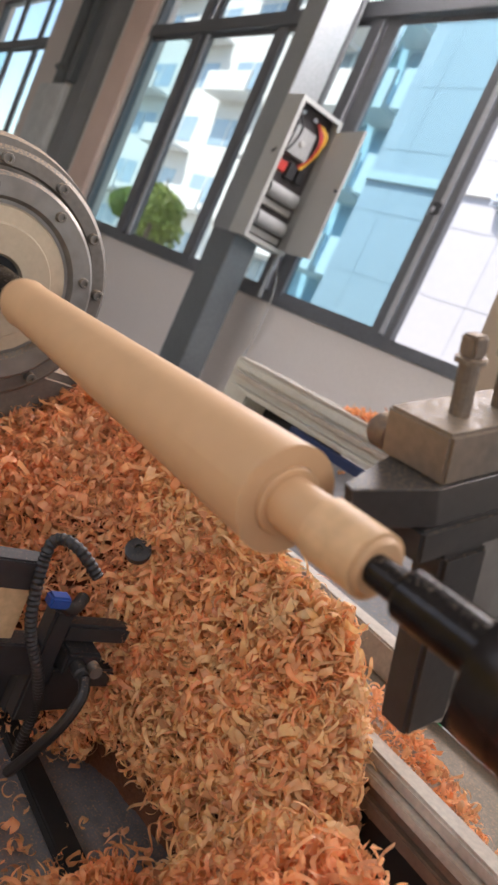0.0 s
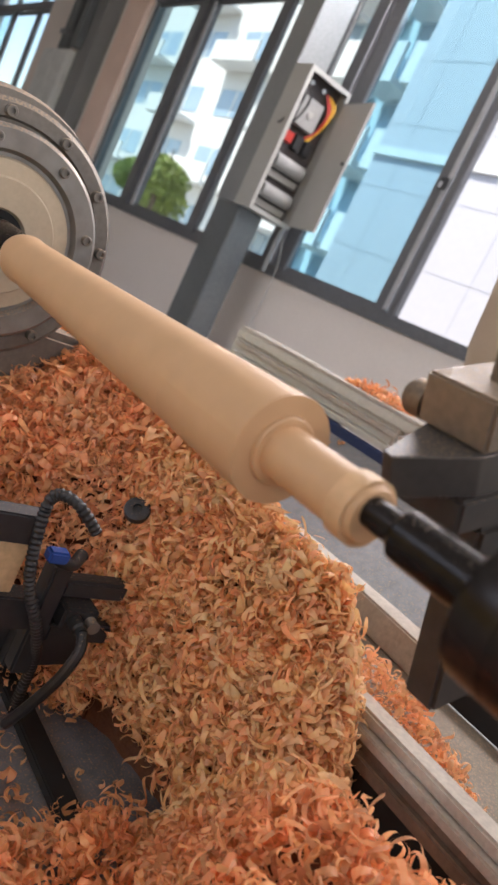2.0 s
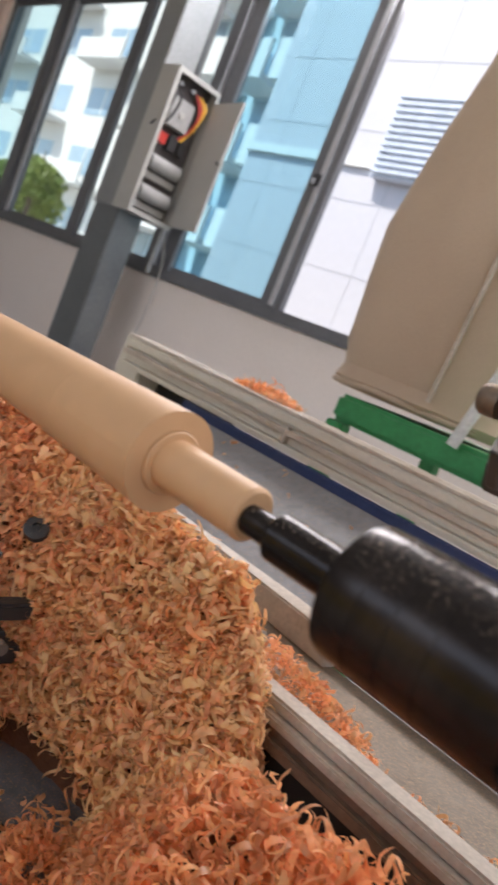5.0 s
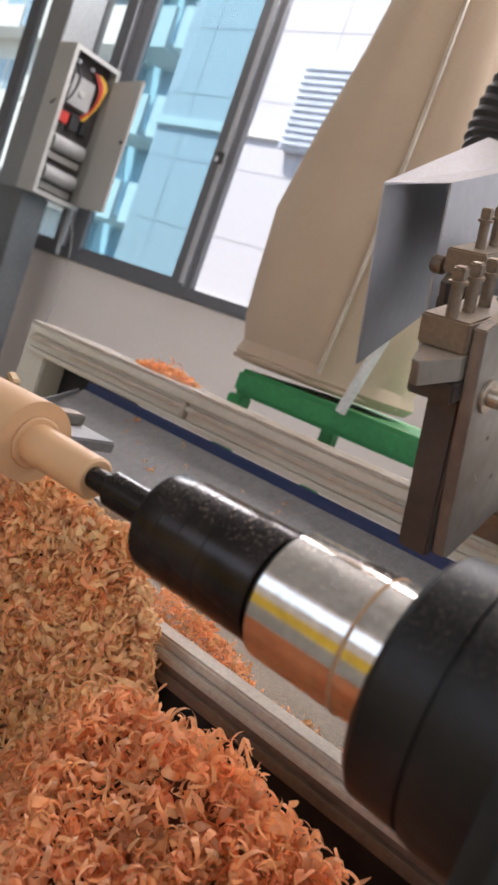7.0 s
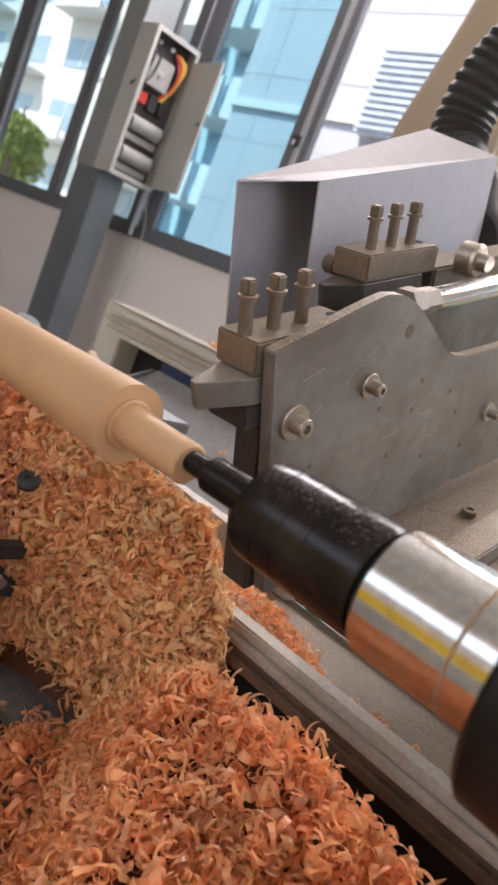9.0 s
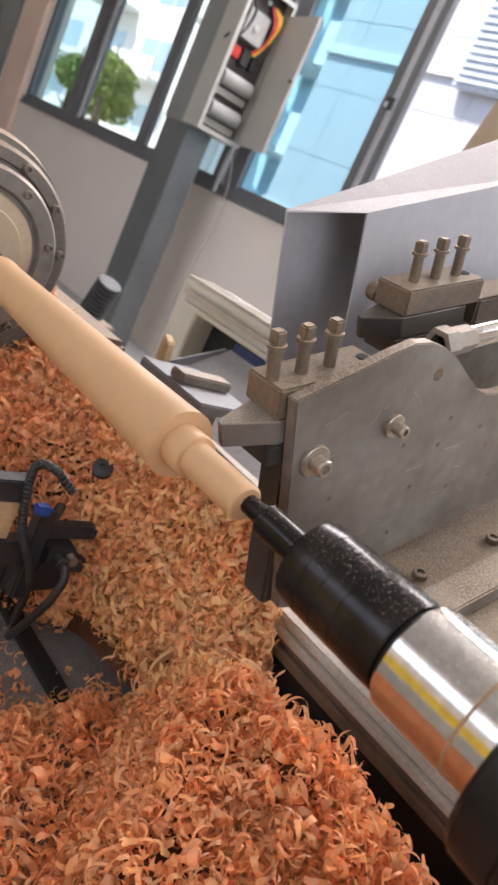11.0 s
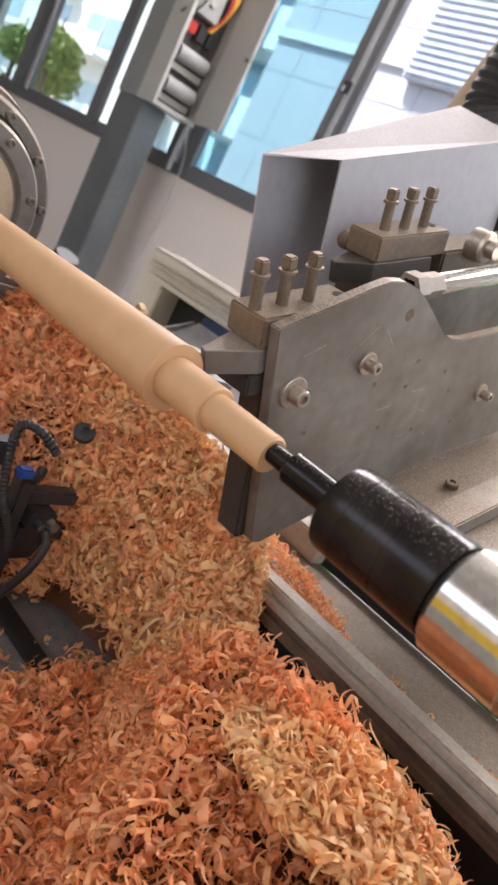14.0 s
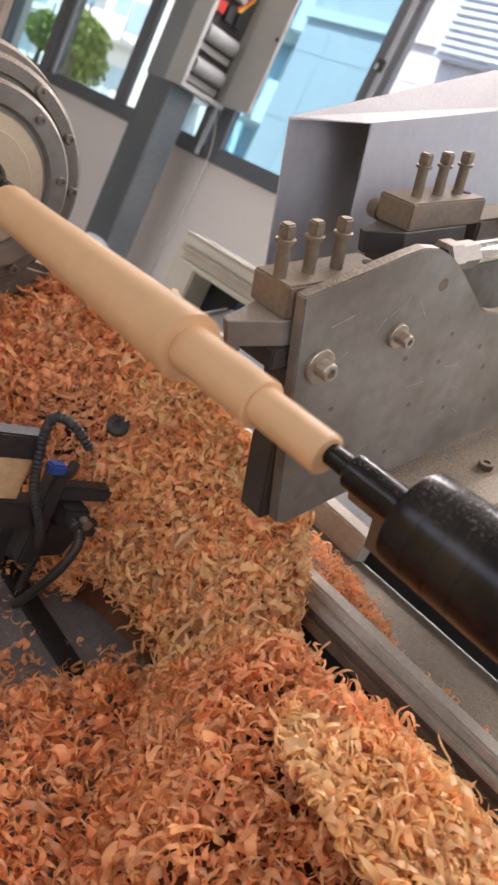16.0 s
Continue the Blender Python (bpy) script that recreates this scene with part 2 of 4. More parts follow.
M_TINT = glass("blue_tinted_glass", (0.66, 0.85, 0.91), 0.02)
M_TEAL = glass("teal_tinted_glass", (0.74, 0.86, 0.87), 0.02)


# ---------------------------------------------------------------- builders
def part(name, bm, material, parent=None, label="", smooth=False, at=None):
    """Links a bmesh as one mesh object under a thing or a part."""
    me = bpy.data.meshes.new(name)
    bm.to_mesh(me)
    bm.free()
    me.materials.append(material)
    if smooth:
        me.polygons.foreach_set("use_smooth", [True] * len(me.polygons))
        me.set_sharp_from_angle(angle=radians(35))
    ob = new(name, me)
    if parent:
        ob.parent = parent
    if at is not None:
        ob.matrix_basis = at
    if label:
        ob["label"] = label
    return ob


def thing(name, label, category, at=None, group="", kind=""):
    ob = new(name)
    if at is not None:
        ob.matrix_basis = at
    return tagged(ob, label, category, group, kind)


def box(x0, x1, y0, y1, z0, z1, bevel=0.0, bm=None):
    made = bm or bmesh.new()
    vs = [made.verts.new((x, y, z)) for x in (x0, x1) for y in (y0, y1) for z in (z0, z1)]
    fs = [made.faces.new([vs[i] for i in q]) for q in ((0, 1, 3, 2), (4, 6, 7, 5), (0, 4, 5, 1), (2, 3, 7, 6), (0, 2, 6, 4), (1, 5, 7, 3))]
    if bevel:
        edges = list({e for f in fs for e in f.edges})
        bmesh.ops.bevel(made, geom=edges, offset=bevel, segments=2, affect="EDGES", clamp_overlap=True)
    return made


def prism(points, axis, a, b, bevel=0.0):
    """A polygon (two coordinates) drawn out along an axis from a to b."""
    bm = bmesh.new()
    def put(p, q, w):
        return {"x": (w, p, q), "y": (p, w, q), "z": (p, q, w)}[axis]
    lo = [bm.verts.new(put(p, q, a)) for p, q in points]
    hi = [bm.verts.new(put(p, q, b)) for p, q in points]
    n = len(points)
    bm.faces.new(lo[::-1]), bm.faces.new(hi)
    for i in range(n):
        bm.faces.new((lo[i], lo[(i + 1) % n], hi[(i + 1) % n], hi[i]))
    bmesh.ops.recalc_face_normals(bm, faces=bm.faces)
    if bevel:
        rim = [e for e in bm.edges if e.calc_face_angle(0) > 0.4]
        bmesh.ops.bevel(bm, geom=rim, offset=bevel, segments=2, affect="EDGES", clamp_overlap=True)
    return bm


def turned(profile, segs=64, m=None, bm=None):
    """A body of revolution about x: profile of (x, radius)."""
    bm = bm or bmesh.new()
    rings = []
    for x, r in profile:
        if r <= 1e-6:
            rings.append([bm.verts.new((x, 0, 0))])
        else:
            rings.append([bm.verts.new((x, r * math.cos(2 * math.pi * k / segs), r * math.sin(2 * math.pi * k / segs))) for k in range(segs)])
    new_verts = [v for r in rings for v in r]
    for a, b in zip(rings, rings[1:]):
        for k in range(segs):
            k2 = (k + 1) % segs
            if len(a) == 1 and len(b) == 1:
                continue
            if len(a) == 1:
                bm.faces.new((a[0], b[k], b[k2]))
            elif len(b) == 1:
                bm.faces.new((a[k], b[0], a[k2]))
            else:
                bm.faces.new((a[k], b[k], b[k2], a[k2]))
    if m is not None:
        bmesh.ops.transform(bm, matrix=m, verts=new_verts)
    bmesh.ops.recalc_face_normals(bm, faces=bm.faces)
    return bm


def tube(points, r, segs=10, rings=None):
    """A hose along points; rings=(pitch, depth) makes it corrugated."""
    bm = bmesh.new()
    pts = [Vector(p) for p in points]
    dense = []
    for i in range(len(pts) - 1):
        p0, p1, p2, p3 = pts[max(i - 1, 0)], pts[i], pts[i + 1], pts[min(i + 2, len(pts) - 1)]
        steps = max(3, int((p2 - p1).length / (rings[0] / 2 if rings else 0.02)))
        for k in range(steps):
            t = k / steps
            dense.append(0.5 * (2 * p1 + (p2 - p0) * t + (2 * p0 - 5 * p1 + 4 * p2 - p3) * t * t + (3 * p1 - p0 - 3 * p2 + p3) * t ** 3))
    dense.append(pts[-1])
    last, loops = Vector((0, 0, 1)), []
    for i, p in enumerate(dense):
        d = (dense[min(i + 1, len(dense) - 1)] - dense[max(i - 1, 0)]).normalized()
        side = d.cross(last)
        side = side.normalized() if side.length > 0.05 else d.orthogonal().normalized()
        up = side.cross(d).normalized()
        last = up
        rr = r + (rings[1] if rings and i % 2 else 0)
        loops.append([bm.verts.new(p + rr * (math.cos(a) * side + math.sin(a) * up)) for a in (2 * math.pi * k / segs for k in range(segs))])
    for a, b in zip(loops, loops[1:]):
        for k in range(segs):
            bm.faces.new((a[k], a[(k + 1) % segs], b[(k + 1) % segs], b[k]))
    bm.faces.new(loops[0][::-1]), bm.faces.new(loops[-1])
    bmesh.ops.recalc_face_normals(bm, faces=bm.faces)
    return bm


# ---------------------------------------------------------------- the hall
AXIS = 1.05
WY = 2.95


def setting(name, bm, material, label, kind="structure", category=""):
    return tagged(part(name, bm, material), label, category or name.split("_")[0], "", kind)


setting("floor", box(-14.2, 4.4, -5.0, 2.95, -0.1, 0.0), M_FLOOR, "grey painted concrete workshop floor")
setting("ceiling", box(-14.2, 4.6, -5.2, 3.15, 4.6, 4.75), M_CEIL, "plain white workshop ceiling")
setting("wall_west", box(-14.4, -14.2, -5.2, 3.15, -0.1, 4.6), M_WALL, "plain off-white side wall")


def pierced(axis, a, b, lo, hi, holes, z0, z1):
    """A wall along an axis from lo to hi, between a and b in thickness, with openings (from, to, sill, head)."""
    bm = bmesh.new()
    def put(p, q, s, t):
        if q - p > 1e-4 and t - s > 1e-4:
            if axis == "x":
                box(p, q, a, b, s, t, bm=bm)
            else:
                box(a, b, p, q, s, t, bm=bm)
    at = lo
    for p, q, s, t in holes:
        put(at, p, z0, z1), put(p, q, z0, s), put(p, q, t, z1)
        at = q
    put(at, hi, z0, z1)
    return bm


setting("wall_north", pierced("x", WY, WY + 0.2, -14.2, 4.6, [(-13.9, -10.95, 1.265, 4.15), (-7.75, -4.95, 1.265, 4.15), (-4.70, 1.7, 1.265, 4.15)], -0.1, 4.6), M_WALL, "off-white window wall with dark aluminium windows")
# Unseen walls; their openings are made only for the fill lamps.
setting("wall_south", pierced("x", -5.2, -5.0, -14.2, 4.6, [(-4.2, 1.8, 2.05, 3.85)], -0.1, 4.6), M_WALL, "plain off-white wall, unseen, its opening added for fill light")
setting("wall_east", pierced("y", 4.4, 4.6, -5.0, 2.95, [(-3.5, 1.5, 1.35, 3.25)], -0.1, 4.6), M_WALL, "plain off-white end wall, unseen, its opening added for fill light")
setting("pilaster", box(-8.30, -7.77, 2.90, 2.95, 0.0, 4.6, 0.005), M_PILASTER, "pink rendered wall pier between two windows")
setting("window_ledge", box(-14.0, 4.3, 2.938, 2.95, 1.215, 1.26, 0.003), M_WALL, "narrow painted ledge under the windows")


def window(name, label, x0, x1, uprights, panes, silver=()):
    """Aluminium sliding window: outer frame, sash uprights (x, width, depth), panes (x0, x1, glass, y)."""
    w = tagged(new(name), label, "window", "", "structure")
    z0, z1, zt = 1.265, 4.15, 3.325
    y0, y1 = WY + 0.02, WY + 0.11
    part("sill_rail", box(x0, x1, y0 - 0.03, y1, z0, z0 + 0.075, 0.004), M_ALU, w)
    part("sill_track", box(x0 + 0.02, x1 - 0.02, y0 - 0.055, y0 - 0.033, z0, z0 + 0.02, 0.002), M_ALU, w)
    part("head_rail", box(x0, x1, y0, y1, z1 - 0.06, z1, 0.004), M_ALU, w)
    part("transom", box(x0, x1, y0 - 0.02, y1, zt, zt + 0.115, 0.004), M_ALU, w)
    part("jamb", box(x0, x0 + 0.06, y0 - 0.002, y1, z0 + 0.075, z1 - 0.06, 0.004), M_ALU, w)
    part("jamb", box(x1 - 0.06, x1, y0 - 0.002, y1, z0 + 0.075, z1 - 0.06, 0.004), M_ALU, w)
    for a, b, d in uprights:
        part("sash_upright", box(a, b, y0 - 0.004 + d, y0 + 0.045 + d, z0 + 0.076, zt - 0.001, 0.004), M_ALU, w)
        part("upper_upright", box(a, b, y0 + d, y0 + 0.04 + d, zt + 0.116, z1 - 0.061, 0.004), M_ALU, w)
    for a, b in silver:
        part("silver_strip", box(a, b, y0 - 0.012, y0 - 0.005, z0 + 0.09, zt - 0.03, 0.002), M_SILVER, w, "bright silver sash edge")
    for a, b, g, y in panes:
        p = part("pane", box(a, b, WY + y, WY + y + 0.005, z0 + 0.076, zt - 0.001), g, w)
        p.visible_shadow = False
        u = part("upper_pane", box(a, b, WY + 0.06, WY + 0.065, zt + 0.116, z1 - 0.061), M_CLEAR, w)
        u.visible_shadow = False
        for z in (z0 + 0.0755, zt - 0.036):
            part("sash_rail", box(a, b, WY + y - 0.012, WY + y - 0.001, z, z + 0.035, 0.002), M_ALU, w)
    return w


w1 = window("window_1", "dark aluminium sliding window, one blue-tinted sash, the next slid open", -4.70, 1.7,
            [(-4.235, -4.115, 0.0), (-4.10, -3.965, 0.03), (-3.015, -2.915, 0.03), (-2.858, -2.805, 0.0), (-1.05, -0.93, 0.0), (0.1, 0.2, 0.03)],
            [(-4.64, -4.235, M_CLEAR, 0.05), (-3.965, -3.015, M_TINT, 0.07), (-0.93, 0.1, M_CLEAR, 0.05), (0.2, 1.64, M_CLEAR, 0.07)], [(-2.905, -2.866), (-4.112, -4.103)])
latch = part("latch", box(-2.93, -2.87, WY - 0.015, WY + 0.003, 2.09, 2.16, 0.005), M_BLACK, w1, "small black sash latch")
part("latch_lever", box(-2.915, -2.895, WY - 0.03, WY - 0.016, 2.095, 2.13, 0.004), M_SILVER, latch)
window("window_2", "dark aluminium sliding window with teal and clear panes", -7.75, -4.95,
       [(-6.79, -6.64, 0.0), (-6.62, -6.51, 0.03), (-5.40, -5.26, 0.0)],
       [(-7.69, -6.79, M_TEAL, 0.05), (-6.51, -5.40, M_CLEAR, 0.07), (-5.26, -5.01, M_CLEAR, 0.05)], [(-6.505, -6.45)])
window("window_3", "distant dark aluminium window with clear panes", -13.9, -10.95,
       [(-12.75, -12.6, 0.0), (-11.65, -11.52, 0.03)], [(-13.84, -12.75, M_TEAL, 0.05), (-12.6, -11.65, M_CLEAR, 0.07), (-11.52, -11.01, M_CLEAR, 0.05)])

# ---------------------------------------------------------------- outdoors
setting("ground", box(-400, 400, 3.16, 600, -0.6, -0.5), M_GROUND, "pale concrete yard reaching to the horizon")


def facade(name, label, x0, x1, y, depth, z1, material, bays, storeys, balcony, first=1.2, step=3.1):
    """A building whose face looks at the hall: wall, storeys of windows, balconies with slabs and parapets."""
    b = thing(name, label, "building")
    part("wall", box(x0, x1, y, y + depth, -0.5, z1), material, b)
    part("roof", box(x0 - 0.3, x1 + 0.3, y - 0.3, y + depth, z1 + 0.002, z1 + 0.4), M_FACADE, b)
    bw = (x1 - x0) / bays
    for s in range(storeys):
        z = first + s * step
        if z + 2 > z1:
            break
        for k in range(bays):
            a = x0 + (k + 0.16) * bw
            win = part("window", box(a, a + bw * 0.62, y - 0.03, y - 0.004, z, z + 1.7), M_DARKWIN, b)
            part("frame", box(a + bw * 0.30, a + bw * 0.32, y - 0.06, y - 0.034, z, z + 1.7), M_FACADE, win)
            if balcony and (k + s) % balcony == 0:
                bal = part("balcony", box(a - bw * 0.1, a + bw * 0.72, y - 1.5, y - 0.07, z - 0.85, z - 0.65), M_FACADE, b)
                part("parapet", box(a - bw * 0.1, a + bw * 0.72, y - 1.5, y - 1.38, z - 0.648, z + 0.35), M_FACADE, bal)
    return b


tile = thing("tiled_building", "white tiled building close outside with a grey louvre", "building")
part("wall", box(-10.7, 14.0, 9.0, 15.5, -0.5, 15.0), M_TILE, tile)
part("roof", box(-10.9, 14.2, 8.8, 15.7, 15.002, 15.4), M_FACADE, tile)
for z in (1.5, 4.30, 7.9, 11.2):
    part("string_course", box(-10.72, 14.0, 8.93, 8.998, z, z + 0.16), M_FACADE, tile)
for k in range(18):
    part("tile_joint", box(-10.0 + k * 1.35, -9.99 + k * 1.35, 8.994, 8.999, -0.5, 15.0), M_JOINT, tile)
for k in range(12):
    part("tile_joint", box(-10.69, 14.0, 8.9945, 8.9985, 0.3 + k * 1.15, 0.31 + k * 1.15), M_JOINT, tile)
lou = part("louvre", box(-7.6, -6.1, 8.80, 8.992, 4.15, 5.5), M_LOUVRE, tile, "grey slatted ventilation louvre")
for k in range(12):
    part("slat", box(-7.55, -6.15, 8.74, 8.797, 4.20 + k * 0.106, 4.25 + k * 0.106), M_LOUVRE, lou)
facade("balcony_block", "white apartment block with stacked balconies", -24.0, -13.6, 16.0, 9.0, 17.0, M_BLUEFAC, 5, 6, 1, first=1.4, step=2.6)
facade("apartment_house", "white apartment house with deep balconies", -64.0, -27.0, 24.0, 10.0, 24.0, M_FACADE, 6, 7, 2, first=2.6, step=3.7)
facade("distant_block", "pale distant building with rows of windows", -100.0, -58.0, 34.0, 12.0, 26.0, M_FACADE, 12, 8, 3)


def tree(name, x, y, h, r, seed):
    rnd = random.Random(seed)
    t = thing(name, "small broad-leaved tree in bright green leaf", "tree", pose(x, y, -0.5))
    bm = turned([(0, 0.16), (h * 0.35, 0.11), (h * 0.7, 0.06), (h * 0.9, 0.02)], 10, Matrix.Rotation(radians(-90), 4, "Y"))
    for k in range(9):
        a, z = rnd.uniform(0, 6.28), h * rnd.uniform(0.4, 0.75)
        turned([(0, 0.05), (r * 0.8, 0.015)], 6, Matrix.Translation((0, 0, z)) @ Euler((0, -radians(rnd.uniform(20, 60)), a)).to_matrix().to_4x4(), bm)
    part("trunk", bm, M_BARK, t)
    verts, faces = [], []
    for k in range(2600):
        d = Vector((rnd.gauss(0, 1), rnd.gauss(0, 1), rnd.gauss(0, 1))).normalized() * r * rnd.random() ** 0.4
        d = d * (1 + 0.35 * noise.noise(d * 1.3)) + Vector((0, 0, h * 0.72))
        d.z = h * 0.72 + (d.z - h * 0.72) * 0.8
        e = Euler((rnd.uniform(0, 6), rnd.uniform(0, 6), rnd.uniform(0, 6))).to_matrix()
        i = len(verts)
        verts += [d + e @ Vector(p) for p in ((-0.09, 0, 0), (0, -0.05, 0.02), (0.1, 0, 0), (0, 0.05, 0.02))]
        faces.append((i, i + 1, i + 2, i + 3))
    me = bpy.data.meshes.new("crown")
    me.from_pydata(verts, [], faces)
    me.materials.append(M_LEAF)
    tagged(new("crown", me)).parent = t
    return t


tree("tree", -21.9, 11.0, 5.0, 0.8, 3)
tree("tree", -25.3, 11.6, 4.8, 0.7, 4)
tree("tree", -23.4, 11.9, 4.3, 0.9, 6)

# ---------------------------------------------------------------- column, cabinet, wall things
col = thing("steel_column", "grey steel column standing against the window wall", "column")
part("column_web", box(-4.36, -4.125, 2.50, 2.74, 1.5825, 4.6, 0.004), M_COLUMN_UP, col, "mid grey upper column")
part("plinth", box(-4.32, -4.02, 2.49, 2.69, 0.0, 1.582, 0.006), M_COLUMN, col, "dark grey boxed foot of the column")
for x, y, r, m in ((-4.52, 2.885, 0.035, M_CAB), (-4.42, 2.90, 0.03, M_COLUMN), (-4.34, 2.91, 0.025, M_COLUMN)):
    part("conduit", turned([(2.56, r), (4.59, r)], 20, Matrix.Translation((x, y, 0)) @ Matrix.Rotation(radians(-90), 4, "Y")), m, col, smooth=True)
part("drop_pipe", turned([(1.27, 0.018), (1.584, 0.018)], 16, Matrix.Translation((-3.99, 2.85, 0)) @ Matrix.Rotation(radians(-90), 4, "Y")), M_COLUMN_UP, col, smooth=True)

cab = thing("electric_cabinet", "open grey steel electric cabinet with wires and breakers", "cabinet")
X0, X1, Y0, Y1, Z0, Z1 = -4.12, -3.935, 2.49, 2.86, 1.585, 2.535
bm = box(X0, X1, Y0, Y0 + 0.004, Z0, Z1)
box(X0, X1, Y1 - 0.004, Y1, Z0, Z1, bm=bm), box(X0, X1, Y0 + 0.004, Y1 - 0.004, Z0, Z0 + 0.004, bm=bm), box(X0, X1, Y0 + 0.004, Y1 - 0.004, Z1 - 0.004, Z1, bm=bm)
part("body", bm, M_CAB, cab)
part("back_panel", box(X1 - 0.10, X1 - 0.096, Y0 + 0.004, Y1 - 0.004, Z0 + 0.004, Z1 - 0.004), M_CABIN, cab)
bm = box(X1 + 0.001, X1 + 0.006, Y0, Y0 + 0.028, Z0, Z1)
box(X1 + 0.001, X1 + 0.006, Y1 - 0.022, Y1, Z0, Z1, bm=bm), box(X1 + 0.001, X1 + 0.006, Y0 + 0.028, Y1 - 0.022, Z0, Z0 + 0.03, bm=bm), box(X1 + 0.001, X1 + 0.006, Y0 + 0.028, Y1 - 0.022, Z1 - 0.03, Z1, bm=bm)
part("front_rim", bm, M_CAB, cab)
door = part("door", box(0, 0.372, -0.018, 0.0, Z0 + 0.025, Z1 - 0.075, 0.003), M_CAB, cab, "grey cabinet door standing open", at=pose(X1 + 0.008, Y1 - 0.004, 0, 0, 0, -11))
part("lock", turned([(0, 0.012), (0.012, 0.012), (0.014, 0.008), (0.014, 0)], 20, Matrix.Translation((0.35, -0.019, 2.06)) @ Matrix.Rotation(radians(-90), 4, "Z")), M_BLACK, door)
XB = X1 - 0.0955
part("breaker_box", box(XB, XB + 0.06, Y0 + 0.07, Y0 + 0.25, 2.19, 2.38, 0.006), M_MODULE, cab, "pale grey switch module")
part("dial", turned([(0, 0.022), (0.01, 0.022), (0.012, 0.016), (0.012, 0)], 20, Matrix.Translation((XB + 0.0605, Y0 + 0.16, 2.28))), M_CAB, cab)
part("contactor", box(XB, XB + 0.05, Y0 + 0.05, Y0 + 0.13, 2.07, 2.14, 0.004), M_RED, cab, "small red contactor")
part("relay", box(XB, XB + 0.05, Y0 + 0.15, Y0 + 0.22, 2.05, 2.15, 0.004), M_BLACK, cab)
part("relay", box(XB, XB + 0.05, Y0 + 0.24, Y0 + 0.30, 2.05, 2.14, 0.004), M_BLACK, cab)
for z in (1.90, 1.70):
    part("terminal_block", turned([(0, 0.001), (0, 0.046), (0.006, 0.05), (0.25, 0.05), (0.256, 0.046), (0.256, 0.001)], 24, Matrix.Translation((XB + 0.052, Y0 + 0.05, z + 0.04)) @ Matrix.Rotation(radians(90), 4, "Z")), M_MODULE, cab, "pale rounded terminal cover", smooth=True)
    part("wire_duct", box(XB, XB + 0.03, Y0 + 0.03, Y0 + 0.33, z - 0.065, z - 0.02, 0.004), M_CAB, cab)
for m, a, b in ((M_YELLOW, 0.30, 0.02), (M_YELLOW, 0.315, 0.035), (M_RED, 0.285, 0.0), (M_RED, 0.275, -0.02), (M_BLACK, 0.1, 0.0), (M_BLACK, 0.05, 0.01)):
    part("wire", tube([(X1 - 0.07, Y0 + a - 0.03, 2.46), (X1 - 0.03, Y0 + a + 0.012, 2.37 + b), (X1 - 0.035, Y0 + a - 0.01, 2.24 + b), (X1 - 0.06, Y0 + a - 0.07, 2.14)], 0.007, 8), m, cab, smooth=True)
for y in (0.09, 0.20):
    part("indicator", turned([(0, 0.014), (0.014, 0.014), (0.018, 0.007), (0.018, 0)], 16, Matrix.Translation((X1 - 0.06, Y0 + y, 2.46))), M_SILVER, cab)
cable = thing("hanging_cable", "thin pale cable hanging below the electric cabinet", "cable")
part("cable_run", tube([(-3.92, 2.80, 1.584), (-3.90, 2.88, 1.35), (-3.93, 2.91, 1.0), (-4.0, 2.92, 0.6), (-4.0, 2.92, 0.05)], 0.0035, 8), M_CAB, cable, smooth=True)

wb = thing("wall_box", "white wall-mounted distribution box beside a pier", "box")
part("body", box(-9.85, -8.95, 2.72, 2.945, 1.40, 2.68, 0.01), M_WHITE, wb)
part("lid", box(-9.82, -8.98, 2.708, 2.719, 1.43, 2.65, 0.006), M_WHITE, wb)
pipe = thing("wall_pipe", "dark vertical service pipe on the wall", "pipe")
part("pipe_run", turned([(2.69, 0.07), (4.6, 0.07)], 24, Matrix.Translation((-9.62, 2.86, 0)) @ Matrix.Rotation(radians(-90), 4, "Y")), M_COLUMN, pipe, smooth=True)
part("pipe_bracket", box(-9.72, -9.52, 2.78, 2.949, 2.9, 2.96, 0.004), M_ALU, pipe)
col2 = thing("wall_column", "grey steel column standing between wall box and pier", "column")
part("column_web", box(-8.90, -8.50, 2.78, 2.949, 0.0, 4.6, 0.004), M_COLUMN_UP, col2)
part("column_flange", box(-8.96, -8.8, 2.70, 2.778, 2.70, 4.6, 0.004), M_COLUMN, col2)

# ---------------------------------------------------------------- second machine behind the lathe
beam = thing("guide_beam", "long cream-painted guide beam of a second machine", "machine beam")
BY = 0.835
part("top_plate", box(-1.25, 1.9, BY, BY + 0.15, 1.003, 1.023, 0.003), M_CREAM, beam)
for k in range(3):
    part("top_rail", box(-1.25, 1.9, BY + 0.004 + 0.03 * k, BY + 0.024 + 0.03 * k, 1.0235, 1.031, 0.002), M_RAIL, beam)
part("front_web", box(-1.24, 1.9, BY + 0.012, BY + 0.02, 0.966, 1.002, 0.002), M_CREAM, beam)
part("front_lip", box(-1.24, 1.9, BY - 0.002, BY + 0.011, 0.983, 0.995, 0.002), M_RAIL, beam)
part("lower_flange", box(-1.24, 1.9, BY - 0.006, BY + 0.04, 0.953, 0.9655, 0.003), M_CREAM, beam)
part("blue_stripe", box(-0.95, 1.9, BY - 0.02, BY - 0.008, 0.921, 0.952, 0.003), M_BLUE, beam, "dark blue painted angle")
part("joint_plate", box(-0.665, -0.655, BY - 0.007, BY + 0.011, 0.967, 1.002, 0.002), M_RAIL, beam)
